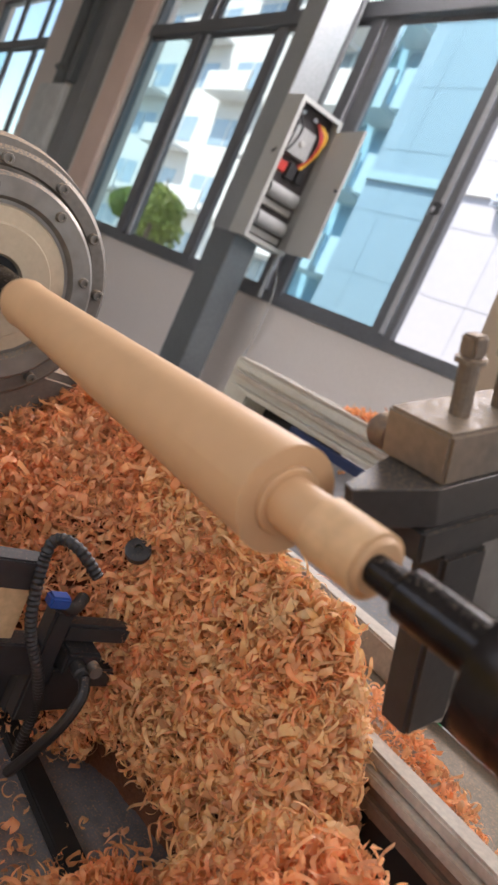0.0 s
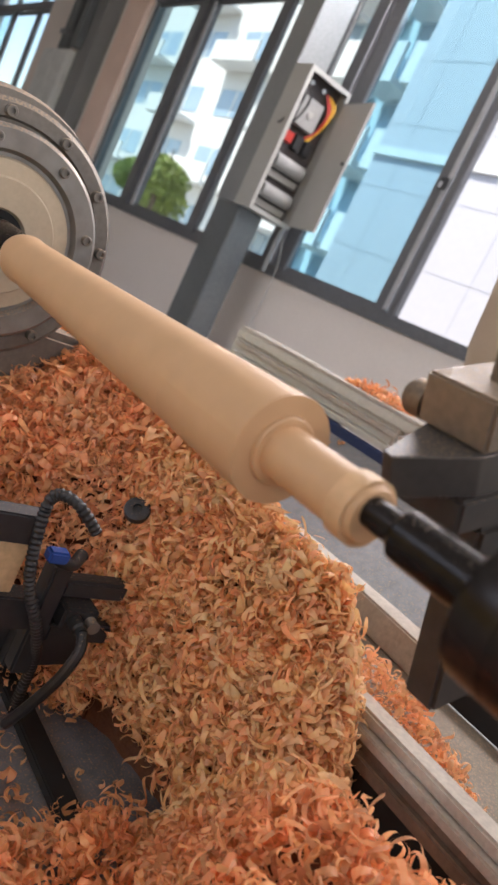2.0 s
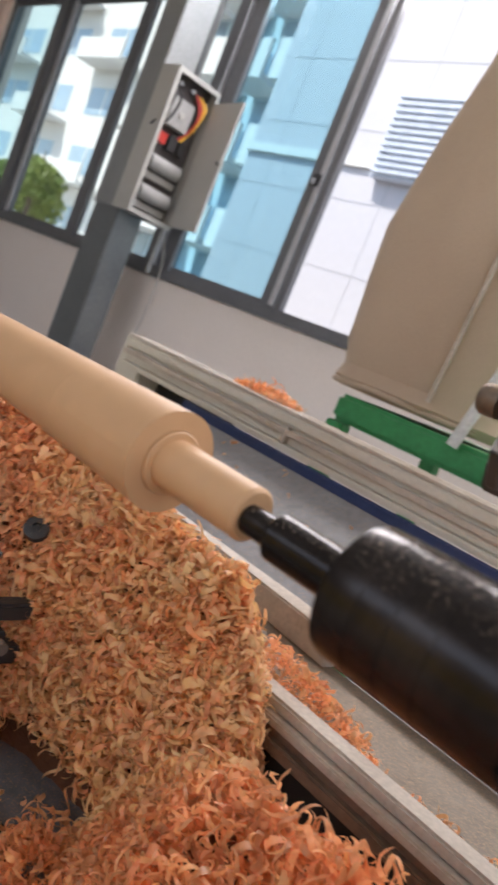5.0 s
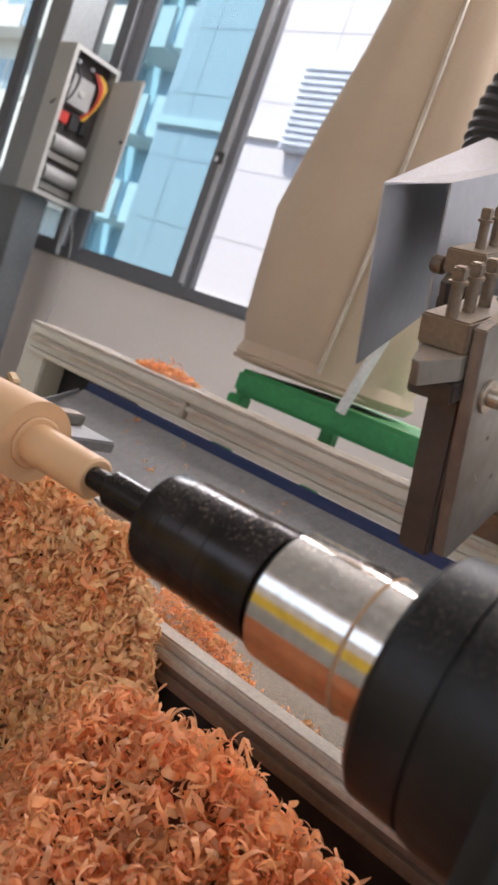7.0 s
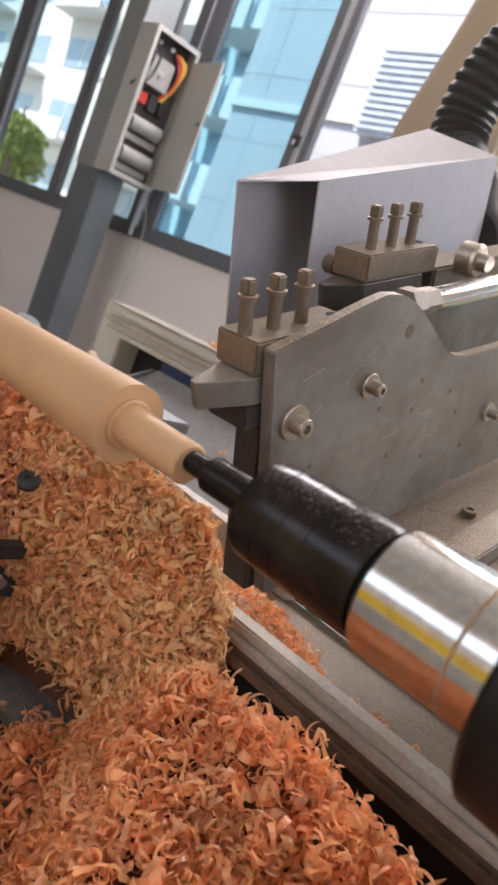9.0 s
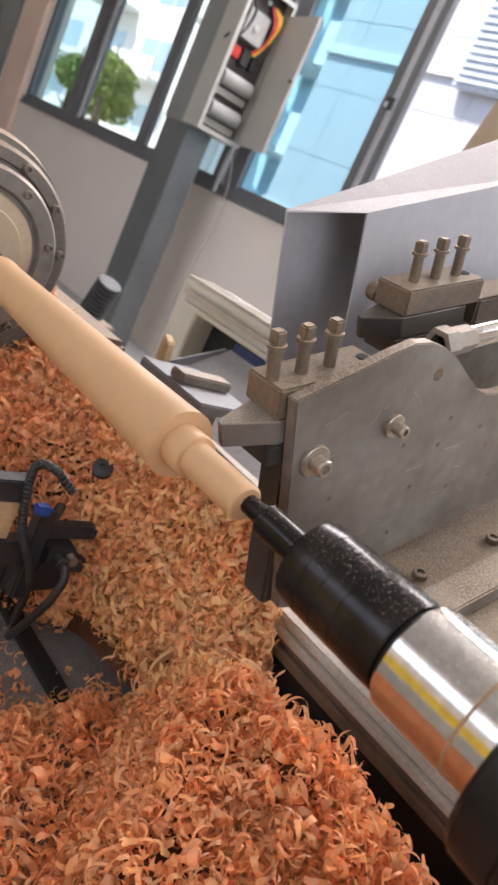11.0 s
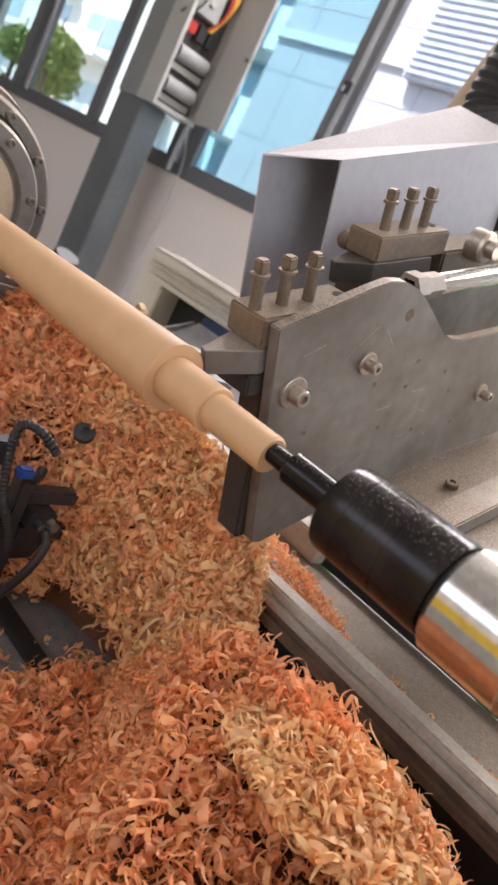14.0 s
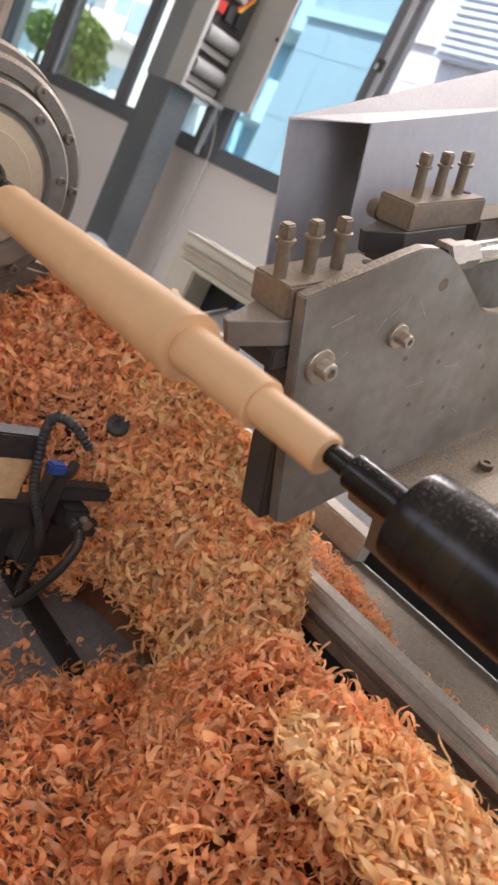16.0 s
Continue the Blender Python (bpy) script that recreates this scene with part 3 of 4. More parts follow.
part("end_post", box(-1.29, -1.19, BY + 0.03, BY + 0.14, 0.0, 1.002, 0.004), M_CREAM, beam)
part("end_brace", prism([(-1.18, 0.60), (-0.92, 0.89), (-0.92, 0.93), (-1.18, 0.67)], "y", BY + 0.05, BY + 0.1, 0.002), M_CREAM, beam)
# Black panel in place of the shade under the beam end.
part("opening_shade", box(-1.189, -0.9, BY + 0.1, BY + 0.11, 0.45, 0.95), M_BAR_AND_SHADE, beam, "black panel painting the shade of the opening under the beam")
part("foot", box(0.9, 1.0, BY + 0.03, BY + 0.14, 0.0, 0.952, 0.004), M_CREAM, beam)

chute = thing("chip_tray", "grey sheet metal chip tray sloping beside the lathe bed", "tray")
part("tray_sheet", prism([(0.59, 0.80), (0.812, 0.932), (0.812, 0.928), (0.59, 0.796)], "x", -0.95, 1.6), M_SHEET, chute)
# Edge strip blackened so it reads as shade, without a lit edge.
part("tray_lip", prism([(0.584, 0.766), (0.5885, 0.766), (0.5885, 0.808), (0.584, 0.808)], "x", -0.95, 1.6, 0.001), M_BAR_AND_SHADE, chute, "tray edge strip, coloured black for the shade beyond the deck")
part("tray_end", prism([(0.59, 0.766), (0.80, 0.80), (0.80, 0.93), (0.59, 0.84)], "x", -0.957, -0.951), M_SHEET, chute)

bag = thing("dust_collector", "beige cloth dust-collector bag on a green steel base", "dust collector", pose(-0.81, 1.55, 0.05))


def cloth_bag():
    bm = bmesh.new()
    rows_, segs = [], 56
    for k, (z, r) in enumerate(((1.06, 0.255), (1.085, 0.275), (1.12, 0.262), (1.18, 0.278), (1.35, 0.295), (1.5, 0.29), (1.75, 0.255), (2.0, 0.205), (2.3, 0.16), (2.7, 0.13), (3.1, 0.12))):
        ring = []
        for a in range(segs):
            t = 2 * math.pi * a / segs
            w = 1 + 0.035 * math.sin(7 * t + z * 3) + 0.05 * noise.noise(Vector((3 * math.cos(t), 3 * math.sin(t), z * 5)))
            ring.append(bm.verts.new((r * w * math.cos(t), r * w * math.sin(t), z)))
        rows_.append(ring)
    for a, b in zip(rows_, rows_[1:]):
        for k in range(segs):
            bm.faces.new((a[k], a[(k + 1) % segs], b[(k + 1) % segs], b[k]))
    bm.faces.new(rows_[-1])
    return bm


cl = part("filter_bag", cloth_bag(), M_BAG, bag, smooth=True)
part("seam", tube([(0.14, -0.25, 1.1), (0.16, -0.25, 1.5), (0.13, -0.19, 1.9), (0.09, -0.13, 2.4), (0.07, -0.09, 3.0)], 0.006, 6), M_RAIL, cl)
part("base_ring", box(-0.10, 0.80, -0.27, 0.34, 0.970, 1.042, 0.012), M_GREEN, bag, "green painted steel base")
part("base_leg", box(-0.09, -0.04, -0.29, -0.24, -0.05, 0.9695, 0.004), M_GREEN, bag)
part("base_leg", box(0.74, 0.79, -0.29, -0.24, -0.05, 0.9695, 0.004), M_GREEN, bag)
part("base_leg", box(-0.09, -0.04, 0.25, 0.30, -0.05, 0.9695, 0.004), M_GREEN, bag)
part("base_leg", box(0.74, 0.79, 0.25, 0.30, -0.05, 0.9695, 0.004), M_GREEN, bag)
part("lashing", tube([(0.262, 0, 1.075), (0.19, -0.19, 1.07), (0, -0.268, 1.075), (-0.19, -0.19, 1.07), (-0.262, 0, 1.075)], 0.008, 8), M_BAG, bag)
part("stay_tube", turned([(0, 0.014), (1.3, 0.014)], 16, Matrix.Translation((0.27, -0.30, 1.03)) @ Matrix.Rotation(radians(-78), 4, "Y")), M_WHITE, bag, "white stay tube", smooth=True)

# ---------------------------------------------------------------- lathe: bed, head, tailstock
bed = thing("lathe_bed", "wood lathe bed with a pale guide rail and grey deck", "lathe bed")
part("rail_cap", box(-1.3, 1.4, 0.350, 0.380, 0.786, 0.800, 0.003), M_RAIL, bed, "pale worn guide rail")
part("rail_step", box(-1.3, 1.4, 0.341, 0.386, 0.775, 0.7855, 0.002), M_RAIL, bed)
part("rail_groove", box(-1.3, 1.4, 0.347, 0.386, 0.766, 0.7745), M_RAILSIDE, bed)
part("rail_body", box(-1.3, 1.4, 0.338, 0.386, 0.752, 0.7655, 0.002), M_RAILSIDE, bed, "dark brown side of the guide rail")
part("deck", box(-1.3, 1.4, 0.3865, 0.585, 0.745, 0.765, 0.002), M_DECK, bed)
part("bed_beam", box(-1.3, 1.4, 0.360, 0.62, 0.30, 0.714, 0.005), M_CREAM, bed)
# Black sheet that paints the shadowed gap below the rail.
part("gap_shade_sheet", box(-1.3, 1.4, 0.345, 0.3595, 0.30, 0.7515), M_BAR_AND_SHADE, bed, "black sheet painting the shade of the gap under the rail")
part("front_tray", prism([(-0.62, 0.47), (0.30, 0.595), (0.30, 0.600), (-0.62, 0.475)], "x", -1.3, -0.22), M_SHEET, bed, "grey sheet tray under the shavings")
part("front_tray", prism([(-0.62, 0.47), (0.225, 0.585), (0.225, 0.590), (-0.62, 0.475)], "x", -0.2195, 1.4), M_SHEET, bed, "grey sheet tray under the shavings")
part("tray_divider", box(-1.1, -0.22, 0.142, 0.170, 0.5795, 0.592, 0.002), M_BAR_AND_SHADE, bed, "black bar along the tray")
part("rear_lip", box(-0.75, 0.18, -0.022, 0.022, -0.0395, 0.004, 0.003), M_RAIL, bed, "pale worn rear rail", at=pose(-0.40, 0.592, 0.8055, 0, 0, -4))
part("bed_foot", box(-1.2, -0.9, 0.31, 0.6, 0.0, 0.299, 0.01), M_CREAM, bed)
part("bed_foot", box(1.0, 1.3, 0.31, 0.6, 0.0, 0.299, 0.01), M_CREAM, bed)
part("tray_leg", box(-1.2, -1.15, -0.58, -0.53, 0.0, 0.47, 0.004), M_CREAM, bed)
part("tray_leg", box(1.2, 1.25, -0.58, -0.53, 0.0, 0.47, 0.004), M_CREAM, bed)

AX = Matrix.Translation((0, 0, AXIS))
AXH = Matrix.Translation((-0.035, 0, AXIS))
head = thing("headstock", "dust-covered lathe headstock with a bolted round flange", "headstock")
part("housing", turned([(-1.0, 0.0), (-1.0, 0.15), (-0.62, 0.15), (-0.60, 0.145), (-0.60, 0.0)], 72, AXH), M_HEAD, head, smooth=True)
part("outer_flange", turned([(-0.599, 0.0), (-0.599, 0.137), (-0.575, 0.137), (-0.570, 0.132), (-0.570, 0.118), (-0.577, 0.116), (-0.577, 0.0)], 72, AXH), M_HEAD, head, smooth=True)
part("inner_flange", turned([(-0.576, 0.0), (-0.576, 0.112), (-0.556, 0.112), (-0.552, 0.108), (-0.552, 0.088), (-0.560, 0.084), (-0.560, 0.0)], 72, AXH), M_STEEL, head, smooth=True)
part("faceplate", turned([(-0.559, 0.0), (-0.559, 0.080), (-0.554, 0.078), (-0.552, 0.062), (-0.548, 0.060), (-0.548, 0.030), (-0.556, 0.028), (-0.556, 0.0)], 72, AXH), M_DUSTY, head, "beige dust-covered faceplate", smooth=True)
# Black disc: the dark of the bore put in as colour.
part("spindle_bore_disc", turned([(-0.555, 0.0), (-0.555, 0.0275), (-0.553, 0.0275), (-0.553, 0.0)], 40, AXH), M_BAR_AND_SHADE, head)


def screw(r, h, socket=True):
    bm = turned([(0, r), (h * 0.85, r), (h, r * 0.88), (h, r * 0.5), (h * 0.6, r * 0.5), (h * 0.6, 0)], 18)
    return bm


for k in range(12):
    a = radians(30 * k + 12)
    part("flange_screw", screw(0.0062, 0.009), M_HEAD, head, at=pose(-0.605, 0.124 * math.cos(a), AXIS + 0.124 * math.sin(a)))
for k in range(8):
    a = radians(45 * k + 20)
    part("flange_screw", screw(0.0055, 0.007), M_HEAD, head, at=pose(-0.587, 0.099 * math.cos(a), AXIS + 0.099 * math.sin(a)))
part("head_stand", box(-1.03, -0.66, -0.14, 0.33, 0.35, 0.96, 0.01), M_HEAD, head)
part("drive_spindle", turned([(-0.587, 0.0), (-0.587, 0.020), (-0.525, 0.019), (-0.515, 0.015), (-0.492, 0.013), (-0.492, 0)], 32, AX), M_NOSE, head, "dark driving spindle", smooth=True)

tail = thing("tailstock", "black lathe tailstock with a chromed quill and live centre", "tailstock")
part("centre_pin", turned([(0.010, 0.0), (0.010, 0.0075), (0.036, 0.0083), (0.0365, 0.0)], 32, AX), M_NOSE, tail, smooth=True)
part("centre_shoulder", turned([(0.0366, 0.0), (0.0366, 0.011), (0.0385, 0.0125), (0.0885, 0.0125), (0.0885, 0.0)], 32, AX), M_NOSE, tail, smooth=True)
NOSE = AX @ Matrix.Translation((0.007, 0, 0))
nose = part("live_centre", turned([(0.0816, 0.0), (0.0816, 0.0300), (0.0826, 0.0315), (0.0845, 0.0322), (0.1005, 0.0325), (0.101, 0.0321), (0.1015, 0.0325), (0.117, 0.0327), (0.1175, 0.0323), (0.118, 0.0327), (0.135, 0.0328), (0.1355, 0.0324), (0.136, 0.0328), (0.170, 0.033), (0.1715, 0.032), (0.1715, 0.0)], 72, NOSE), M_NOSE, tail, "black oxide live centre", smooth=True)
# Neck ring in black, painting the shade between centre and quill.
part("centre_gap_shade", turned([(0.1716, 0.0), (0.1716, 0.029), (0.1755, 0.029), (0.1755, 0.0)], 48, NOSE), M_BAR_AND_SHADE, tail)
quill = part("quill", turned([(0.1756, 0.0), (0.1756, 0.0345), (0.178, 0.0365), (0.232, 0.0368), (0.2323, 0.0365), (0.2326, 0.0368), (0.32, 0.0368), (0.32, 0.0)], 96, NOSE), M_CHROME, tail, "bright chromed quill", smooth=True)
part("chip_ring", turned([(0.2375, 0.0369), (0.2382, 0.0376), (0.2390, 0.0373), (0.2396, 0.0369)], 60, AX), M_DUST_RING, tail, "ring of fine wood dust", smooth=True)
part("end_cap", turned([(0.262, 0.0375), (0.262, 0.058), (0.266, 0.062), (0.290, 0.063), (0.2905, 0.0615), (0.292, 0.0615), (0.2925, 0.064), (0.30, 0.066), (0.322, 0.066), (0.322, 0.0375)], 72, AX), M_CAST, tail, smooth=True)
part("barrel_casting", prism([(-0.115, 0.50), (-0.115, 0.93), (-0.085, 0.985), (-0.082, 1.06), (-0.062, 1.105), (-0.03, 1.128), (0.03, 1.128), (0.062, 1.105), (0.082, 1.06), (0.085, 0.985), (0.16, 0.93), (0.33, 0.81), (0.33, 0.50)], "x", 0.3225, 0.62, 0.012), M_CAST, tail, smooth=True)
part("clamp_rib", prism([(-0.128, 0.60), (-0.128, 0.88), (-0.1165, 0.90), (-0.1165, 0.58)], "x", 0.36, 0.41, 0.003), M_CAST, tail)
for z in (0.66, 0.80):
    part("clamp_screw", screw(0.012, 0.016), M_DARKSTEEL, tail, at=pose(0.385, -0.1285, z, 0, 0, -90))
part("tail_foot", box(0.34, 0.60, 0.08, 0.48, 0.766, 0.80, 0.004), M_CAST, tail)

# ---------------------------------------------------------------- workpiece
BIG = [(-0.500, 0.0), (-0.500, 0.019), (-0.496, 0.0225), (-0.485, 0.0240)]


def big_radius(x):
    return 0.0228 + 0.0085 * min(1.0, max(0.0, (x + 0.5) / 0.45)) ** 1.3


CUT_END, SHOULDER, WOOD_END = -0.1445, -0.052, 0.0165
R_MED, R_SMALL, R_FIRST = 0.0196, 0.0151, 0.0172
work = thing("workpiece", "pale turned wooden spindle with cut shoulders, spinning in the lathe", "wood spindle", AX)
prof = BIG + [(x, big_radius(x)) for x in np.linspace(-0.47, CUT_END - 0.002, 24)] + [(CUT_END, big_radius(CUT_END)), (CUT_END, R_MED), (SHOULDER - 0.001, R_MED), (SHOULDER, R_MED - 0.001), (SHOULDER, R_SMALL), (WOOD_END - 0.002, R_SMALL), (WOOD_END, R_SMALL - 0.002), (WOOD_END, 0.0)]
core = part("spindle_core", turned(prof, 72), M_WOOD, work, smooth=True)


def half_ring(x0, x1, r0, r1, inner, start):
    """Half a collar of wood between x0 and x1, about the lathe's axis."""
    bm = bmesh.new()
    n, loops = 22, []
    for k in range(n + 1):
        a = start + math.pi * k / n
        c, s = math.cos(a), math.sin(a)
        loops.append([bm.verts.new((x, r * c, r * s)) for x, r in ((x0, inner), (x0, r0), (x1, r1), (x1, inner))])
    for a, b in zip(loops, loops[1:]):
        for i in range(4):
            bm.faces.new((a[i], b[i], b[(i + 1) % 4], a[(i + 1) % 4]))
    bm.faces.new(loops[0][::-1]), bm.faces.new(loops[-1])
    bmesh.ops.recalc_face_normals(bm, faces=bm.faces)
    return bm


RINGS = []
for k in range(18):
    a, b = CUT_END + 0.005 * k, CUT_END + 0.005 * (k + 1)
    b = min(b, SHOULDER)
    for h in (0, 1):
        ob = part("uncut_collar", half_ring(a, b, big_radius(a), big_radius(b), R_MED + 0.0003, math.pi * h), M_WOOD, work, smooth=True)
        RINGS.append((ob, 2, b, h))
for k in range(6):
    a, b = -0.022 + 0.006 * k, -0.022 + 0.006 * (k + 1)
    for h in (0, 1):
        ob = part("uncut_collar", half_ring(a, b, R_FIRST, R_FIRST, R_SMALL + 0.0003, math.pi * h), M_WOODCUT, work, smooth=True)
        RINGS.append((ob, 1, a, h))

# ---------------------------------------------------------------- carriage (its own space: x along the lathe, y along the slide, z off the slide, tool tip at the origin)
car = thing("tool_carriage", "dusty steel tool carriage with bolted tool holders", "tool carriage")


def tool_bit(x, u, v, name="tool_bit", dark=False):
    bm = bmesh.new()
    top = [(x + 0.004, u), (x + 0.022, u + 0.045), (x + 0.022, u + 0.15), (x - 0.022, u + 0.15), (x - 0.022, u + 0.05), (x - 0.004, u + 0.002)]
    lo = [bm.verts.new((p, q + 0.004, v - 0.024)) for p, q in top]
    hi = [bm.verts.new((p, q, v)) for p, q in top]
    bm.faces.new(hi), bm.faces.new(lo[::-1])
    for i in range(len(top)):
        bm.faces.new((lo[i], lo[(i + 1) % len(top)], hi[(i + 1) % len(top)], hi[i]))
    bmesh.ops.recalc_face_normals(bm, faces=bm.faces)
    bmesh.ops.bevel(bm, geom=list(bm.edges), offset=0.0008, segments=1, affect="EDGES")
    return part(name, bm, M_TOOL if dark else M_STEEL, car, "pointed turning tool")


def set_bolt(x, u, v, h, r):
    bm = bmesh.new()
    steps = int(h * 0.72 / 0.0016)
    turned([(0, r * 0.75)] + [(0.0016 * i, r * (0.76 if i % 2 else 0.742)) for i in range(1, steps)] + [(h * 0.72, r * 0.75)], 14, Matrix.Rotation(radians(-90), 4, "Y"), bm)
    b = part("clamp_bolt", bm, M_BOLT, car, "brown square-headed clamp bolt", at=pose(x, u, v))
    part("bolt_collar", turned([(h * 0.66, r * 0.6), (h * 0.66, r * 1.12), (h * 0.72, r * 1.12), (h * 0.72, r * 0.6)], 18, Matrix.Rotation(radians(-90), 4, "Y")), M_BOLT, b)
    part("bolt_head", box(-r * 0.72, r * 0.72, -r * 0.72, r * 0.72, h * 0.721, h, 0.0015), M_BOLT, b)
    return b


def tool_head(dark):
    """A clamped turning tool: bit, clamp block with three bolts, seat and front post."""
    tool_bit(0.0, 0.0, 0.0, dark=dark)
    part("clamp_block", box(-0.026, 0.0225, 0.046, 0.172, 0.001, 0.030, 0.002), M_DARKSTEEL, car, "dust-covered clamp block")
    part("tool_seat", box(-0.024, 0.0225, 0.040, 0.17, -0.046, -0.025, 0.002), M_TOOL, car)
    for u in ((0.075, 0.110, 0.145) if dark else (0.053, 0.085, 0.118)):
        set_bolt(0.0, u, 0.030, 0.045, 0.0078)
    # Flat black disc for the dark of an empty bolt hole.
    part("bolt_hole_disc", turned([(0, 0), (0, 0.0065), (0.0006, 0.0065), (0.0006, 0)], 20, Matrix.Translation((0, 0.160, 0.0302)) @ Matrix.Rotation(radians(-90), 4, "Y")), M_BAR_AND_SHADE, car)
    part("front_post", box(-0.002 if dark else -0.012, 0.0225, 0.062, 0.10, -0.180 if dark else -0.222, -0.047, 0.003), M_TOOL, car)


tool_head(False)
plate = [(0.052, 0.026), (0.12, 0.040), (0.165, 0.050), (0.19, 0.054), (0.212, 0.051), (0.235, 0.041), (0.256, 0.026), (0.285, 0.0), (0.305, -0.018), (0.325, -0.028), (0.35, -0.033), (0.43, -0.035), (0.62, -0.035), (0.62, -0.205), (0.37, -0.20), (0.2, -0.212), (0.085, -0.225), (0.072, -0.218), (0.066, -0.15)]
side = part("side_plate", prism(plate, "x", 0.023, 0.036, 0.0012), M_STEEL, car, "thick grey side plate with worn edges")
part("inner_plate", prism([(0.11, -0.047), (0.60, -0.047), (0.60, -0.2), (0.11, -0.21)], "x", 0.004, 0.0225, 0.002), M_DARKSTEEL, car)
for u, v, r in ((0.084, -0.042, 1.0), (0.182, -0.030, 0.75), (0.428, -0.118, 0.7)):
    part("washer", turned([(0.0361, 0.004 * r), (0.0361, 0.0165 * r), (0.0395, 0.0165 * r), (0.040, 0.0155 * r), (0.040, 0.004 * r)], 28), M_NUT, car, at=pose(0, u, v))
    part("cap_screw", screw(0.0088 * r, 0.013), M_NUT, car, at=pose(0.0402, u, v))
rnd = random.Random(11)
for u, v in ((0.115, -0.095), (0.205, -0.06), (0.255, -0.075), (0.235, -0.12), (0.30, -0.14), (0.33, -0.07), (0.36, -0.10), (0.15, -0.15), (0.27, -0.045), (0.21, -0.175), (0.39, -0.15)):
    part("pin_hole", turned([(0, 0), (0, 0.0028), (0.0005, 0.0028), (0.0005, 0)], 12), M_DARKSTEEL, car, at=pose(0.0362, u + rnd.uniform(-0.01, 0.01), v))
for k in range(14):
    u, v = rnd.uniform(0.09, 0.40), rnd.uniform(-0.17, 0.0)
    w = rnd.uniform(0.004, 0.014)
    part("scratch", box(0.0361, 0.0363, -w, w, -0.0004, 0.0004), M_NUT, car, at=pose(0, u, v, rnd.uniform(-50, 50), 0, 0))
part("rust_spot", turned([(0, 0), (0, 0.007), (0.0004, 0.006), (0.0004, 0)], 14), M_BOLT, car, "brown rust mark", at=pose(0.0362, 0.232, 0.014))
part("piston_rod", turned([(0.0, 0.0125), (0.30, 0.0125), (0.30, 0)], 32, Matrix.Rotation(radians(90), 4, "Z")), M_CHROME, car, "bright piston rod", smooth=True, at=pose(-0.002, 0.315, 0.022))
part("rod_nut", turned([(0, 0.012), (0, 0.0185), (0.018, 0.0185), (0.018, 0.015), (0.05, 0.0145), (0.05, 0.012)], 6, Matrix.Rotation(radians(90), 4, "Z")), M_STEEL, car, at=pose(-0.002, 0.270, 0.022))


def cover_sheet():
    """A bent sheet-metal cover, open at its skew-cut front end."""
    bm = bmesh.new()
    back, front = (-0.178, 0.196), (-0.140, 0.275)
    far_back, far_front = (-0.302, 0.699), (-0.215, 0.760)
    top = (0.113, 0.117, 0.127, 0.154)
    def wall(p, q, zp, zq):
        bm.faces.new([bm.verts.new(v) for v in ((*p, -0.10), (*q, -0.10), (*q, zq), (*p, zp))])
    wall(back, far_back, top[0], top[3])
    wall(front, far_front, top[1], top[2])
    bm.faces.new([bm.verts.new(v) for v in ((*back, top[0]), (*front, top[1]), (*far_front, top[2]), (*far_back, top[3]))])
    bmesh.ops.remove_doubles(bm, verts=bm.verts, dist=1e-5)
    bmesh.ops.recalc_face_normals(bm, faces=bm.faces)
    bmesh.ops.solidify(bm, geom=list(bm.faces), thickness=0.002)
    return bm


part("sheet_cover", cover_sheet(), M_COVER, car, "grey sheet-metal cover with an open end")
part("slide_base", box(0.0, 0.30, 0.22, 0.95, -0.268, -0.228, 0.003), M_DARKSTEEL, car)
part("slide_rail", box(0.10, 0.14, 0.20, 0.95, -0.227, -0.205, 0.002), M_STEEL, car)
for x, u in ((0.20, 0.26), (0.20, 0.36), (0.20, 0.48), (0.07, 0.25), (0.07, 0.38)):
    part("base_screw", screw(0.009, 0.008), M_DARKSTEEL, car, at=pose(x, u, -0.2279, 0, -90, 0))
part("slide_apron", box(0.05, 0.29, 0.21, 0.2195, -0.30, -0.24, 0.002), M_DARKSTEEL, car)

part("suction_hose", tube([(-0.24, 0.76, 0.0), (-0.32, 0.90, 0.04), (-0.425, 0.975, 0.115), (-0.415, 1.03, 0.244), (-0.34, 1.10, 0.36), (-0.18, 1.2, 0.5), (0.06, 1.3, 0.62)], 0.052, 24, (0.020, 0.005)), M_HOSE, car, "thick black corrugated suction hose", smooth=True)
front_car = car
car = thing("rear_tool_slide", "second tool slide with a dark pointed tool and clamp bolts", "tool slide")
tool_head(True)
part("slide_bar", box(-0.024, 0.0225, 0.173, 0.46, -0.046, 0.004, 0.003), M_DARKSTEEL, car)
part("inner_plate", prism([(0.101, -0.047), (0.45, -0.047), (0.45, -0.16), (0.101, -0.20)], "x", -0.012, 0.0, 0.002), M_STEEL, car)
part("knob", turned([(-0.05, 0), (-0.05, 0.009), (-0.047, 0.011), (-0.035, 0.011), (-0.033, 0.006), (-0.0265, 0.006), (-0.0265, 0)], 24), M_BOLT, car, "round clamp knob", smooth=True, at=pose(0, 0.066, 0.004))
part("hub", turned([(-0.0, 0), (0.0, 0.020), (0.02, 0.020), (0.023, 0.017), (0.023, 0.010), (0.036, 0.010), (0.036, 0)], 32), M_NUT, car, smooth=True, at=pose(0.024, 0.225, 0.012))
rear_car = car

# ---------------------------------------------------------------- shavings


def tray_level(y):
    return 0.476 + 0.136 * (y + 0.62)


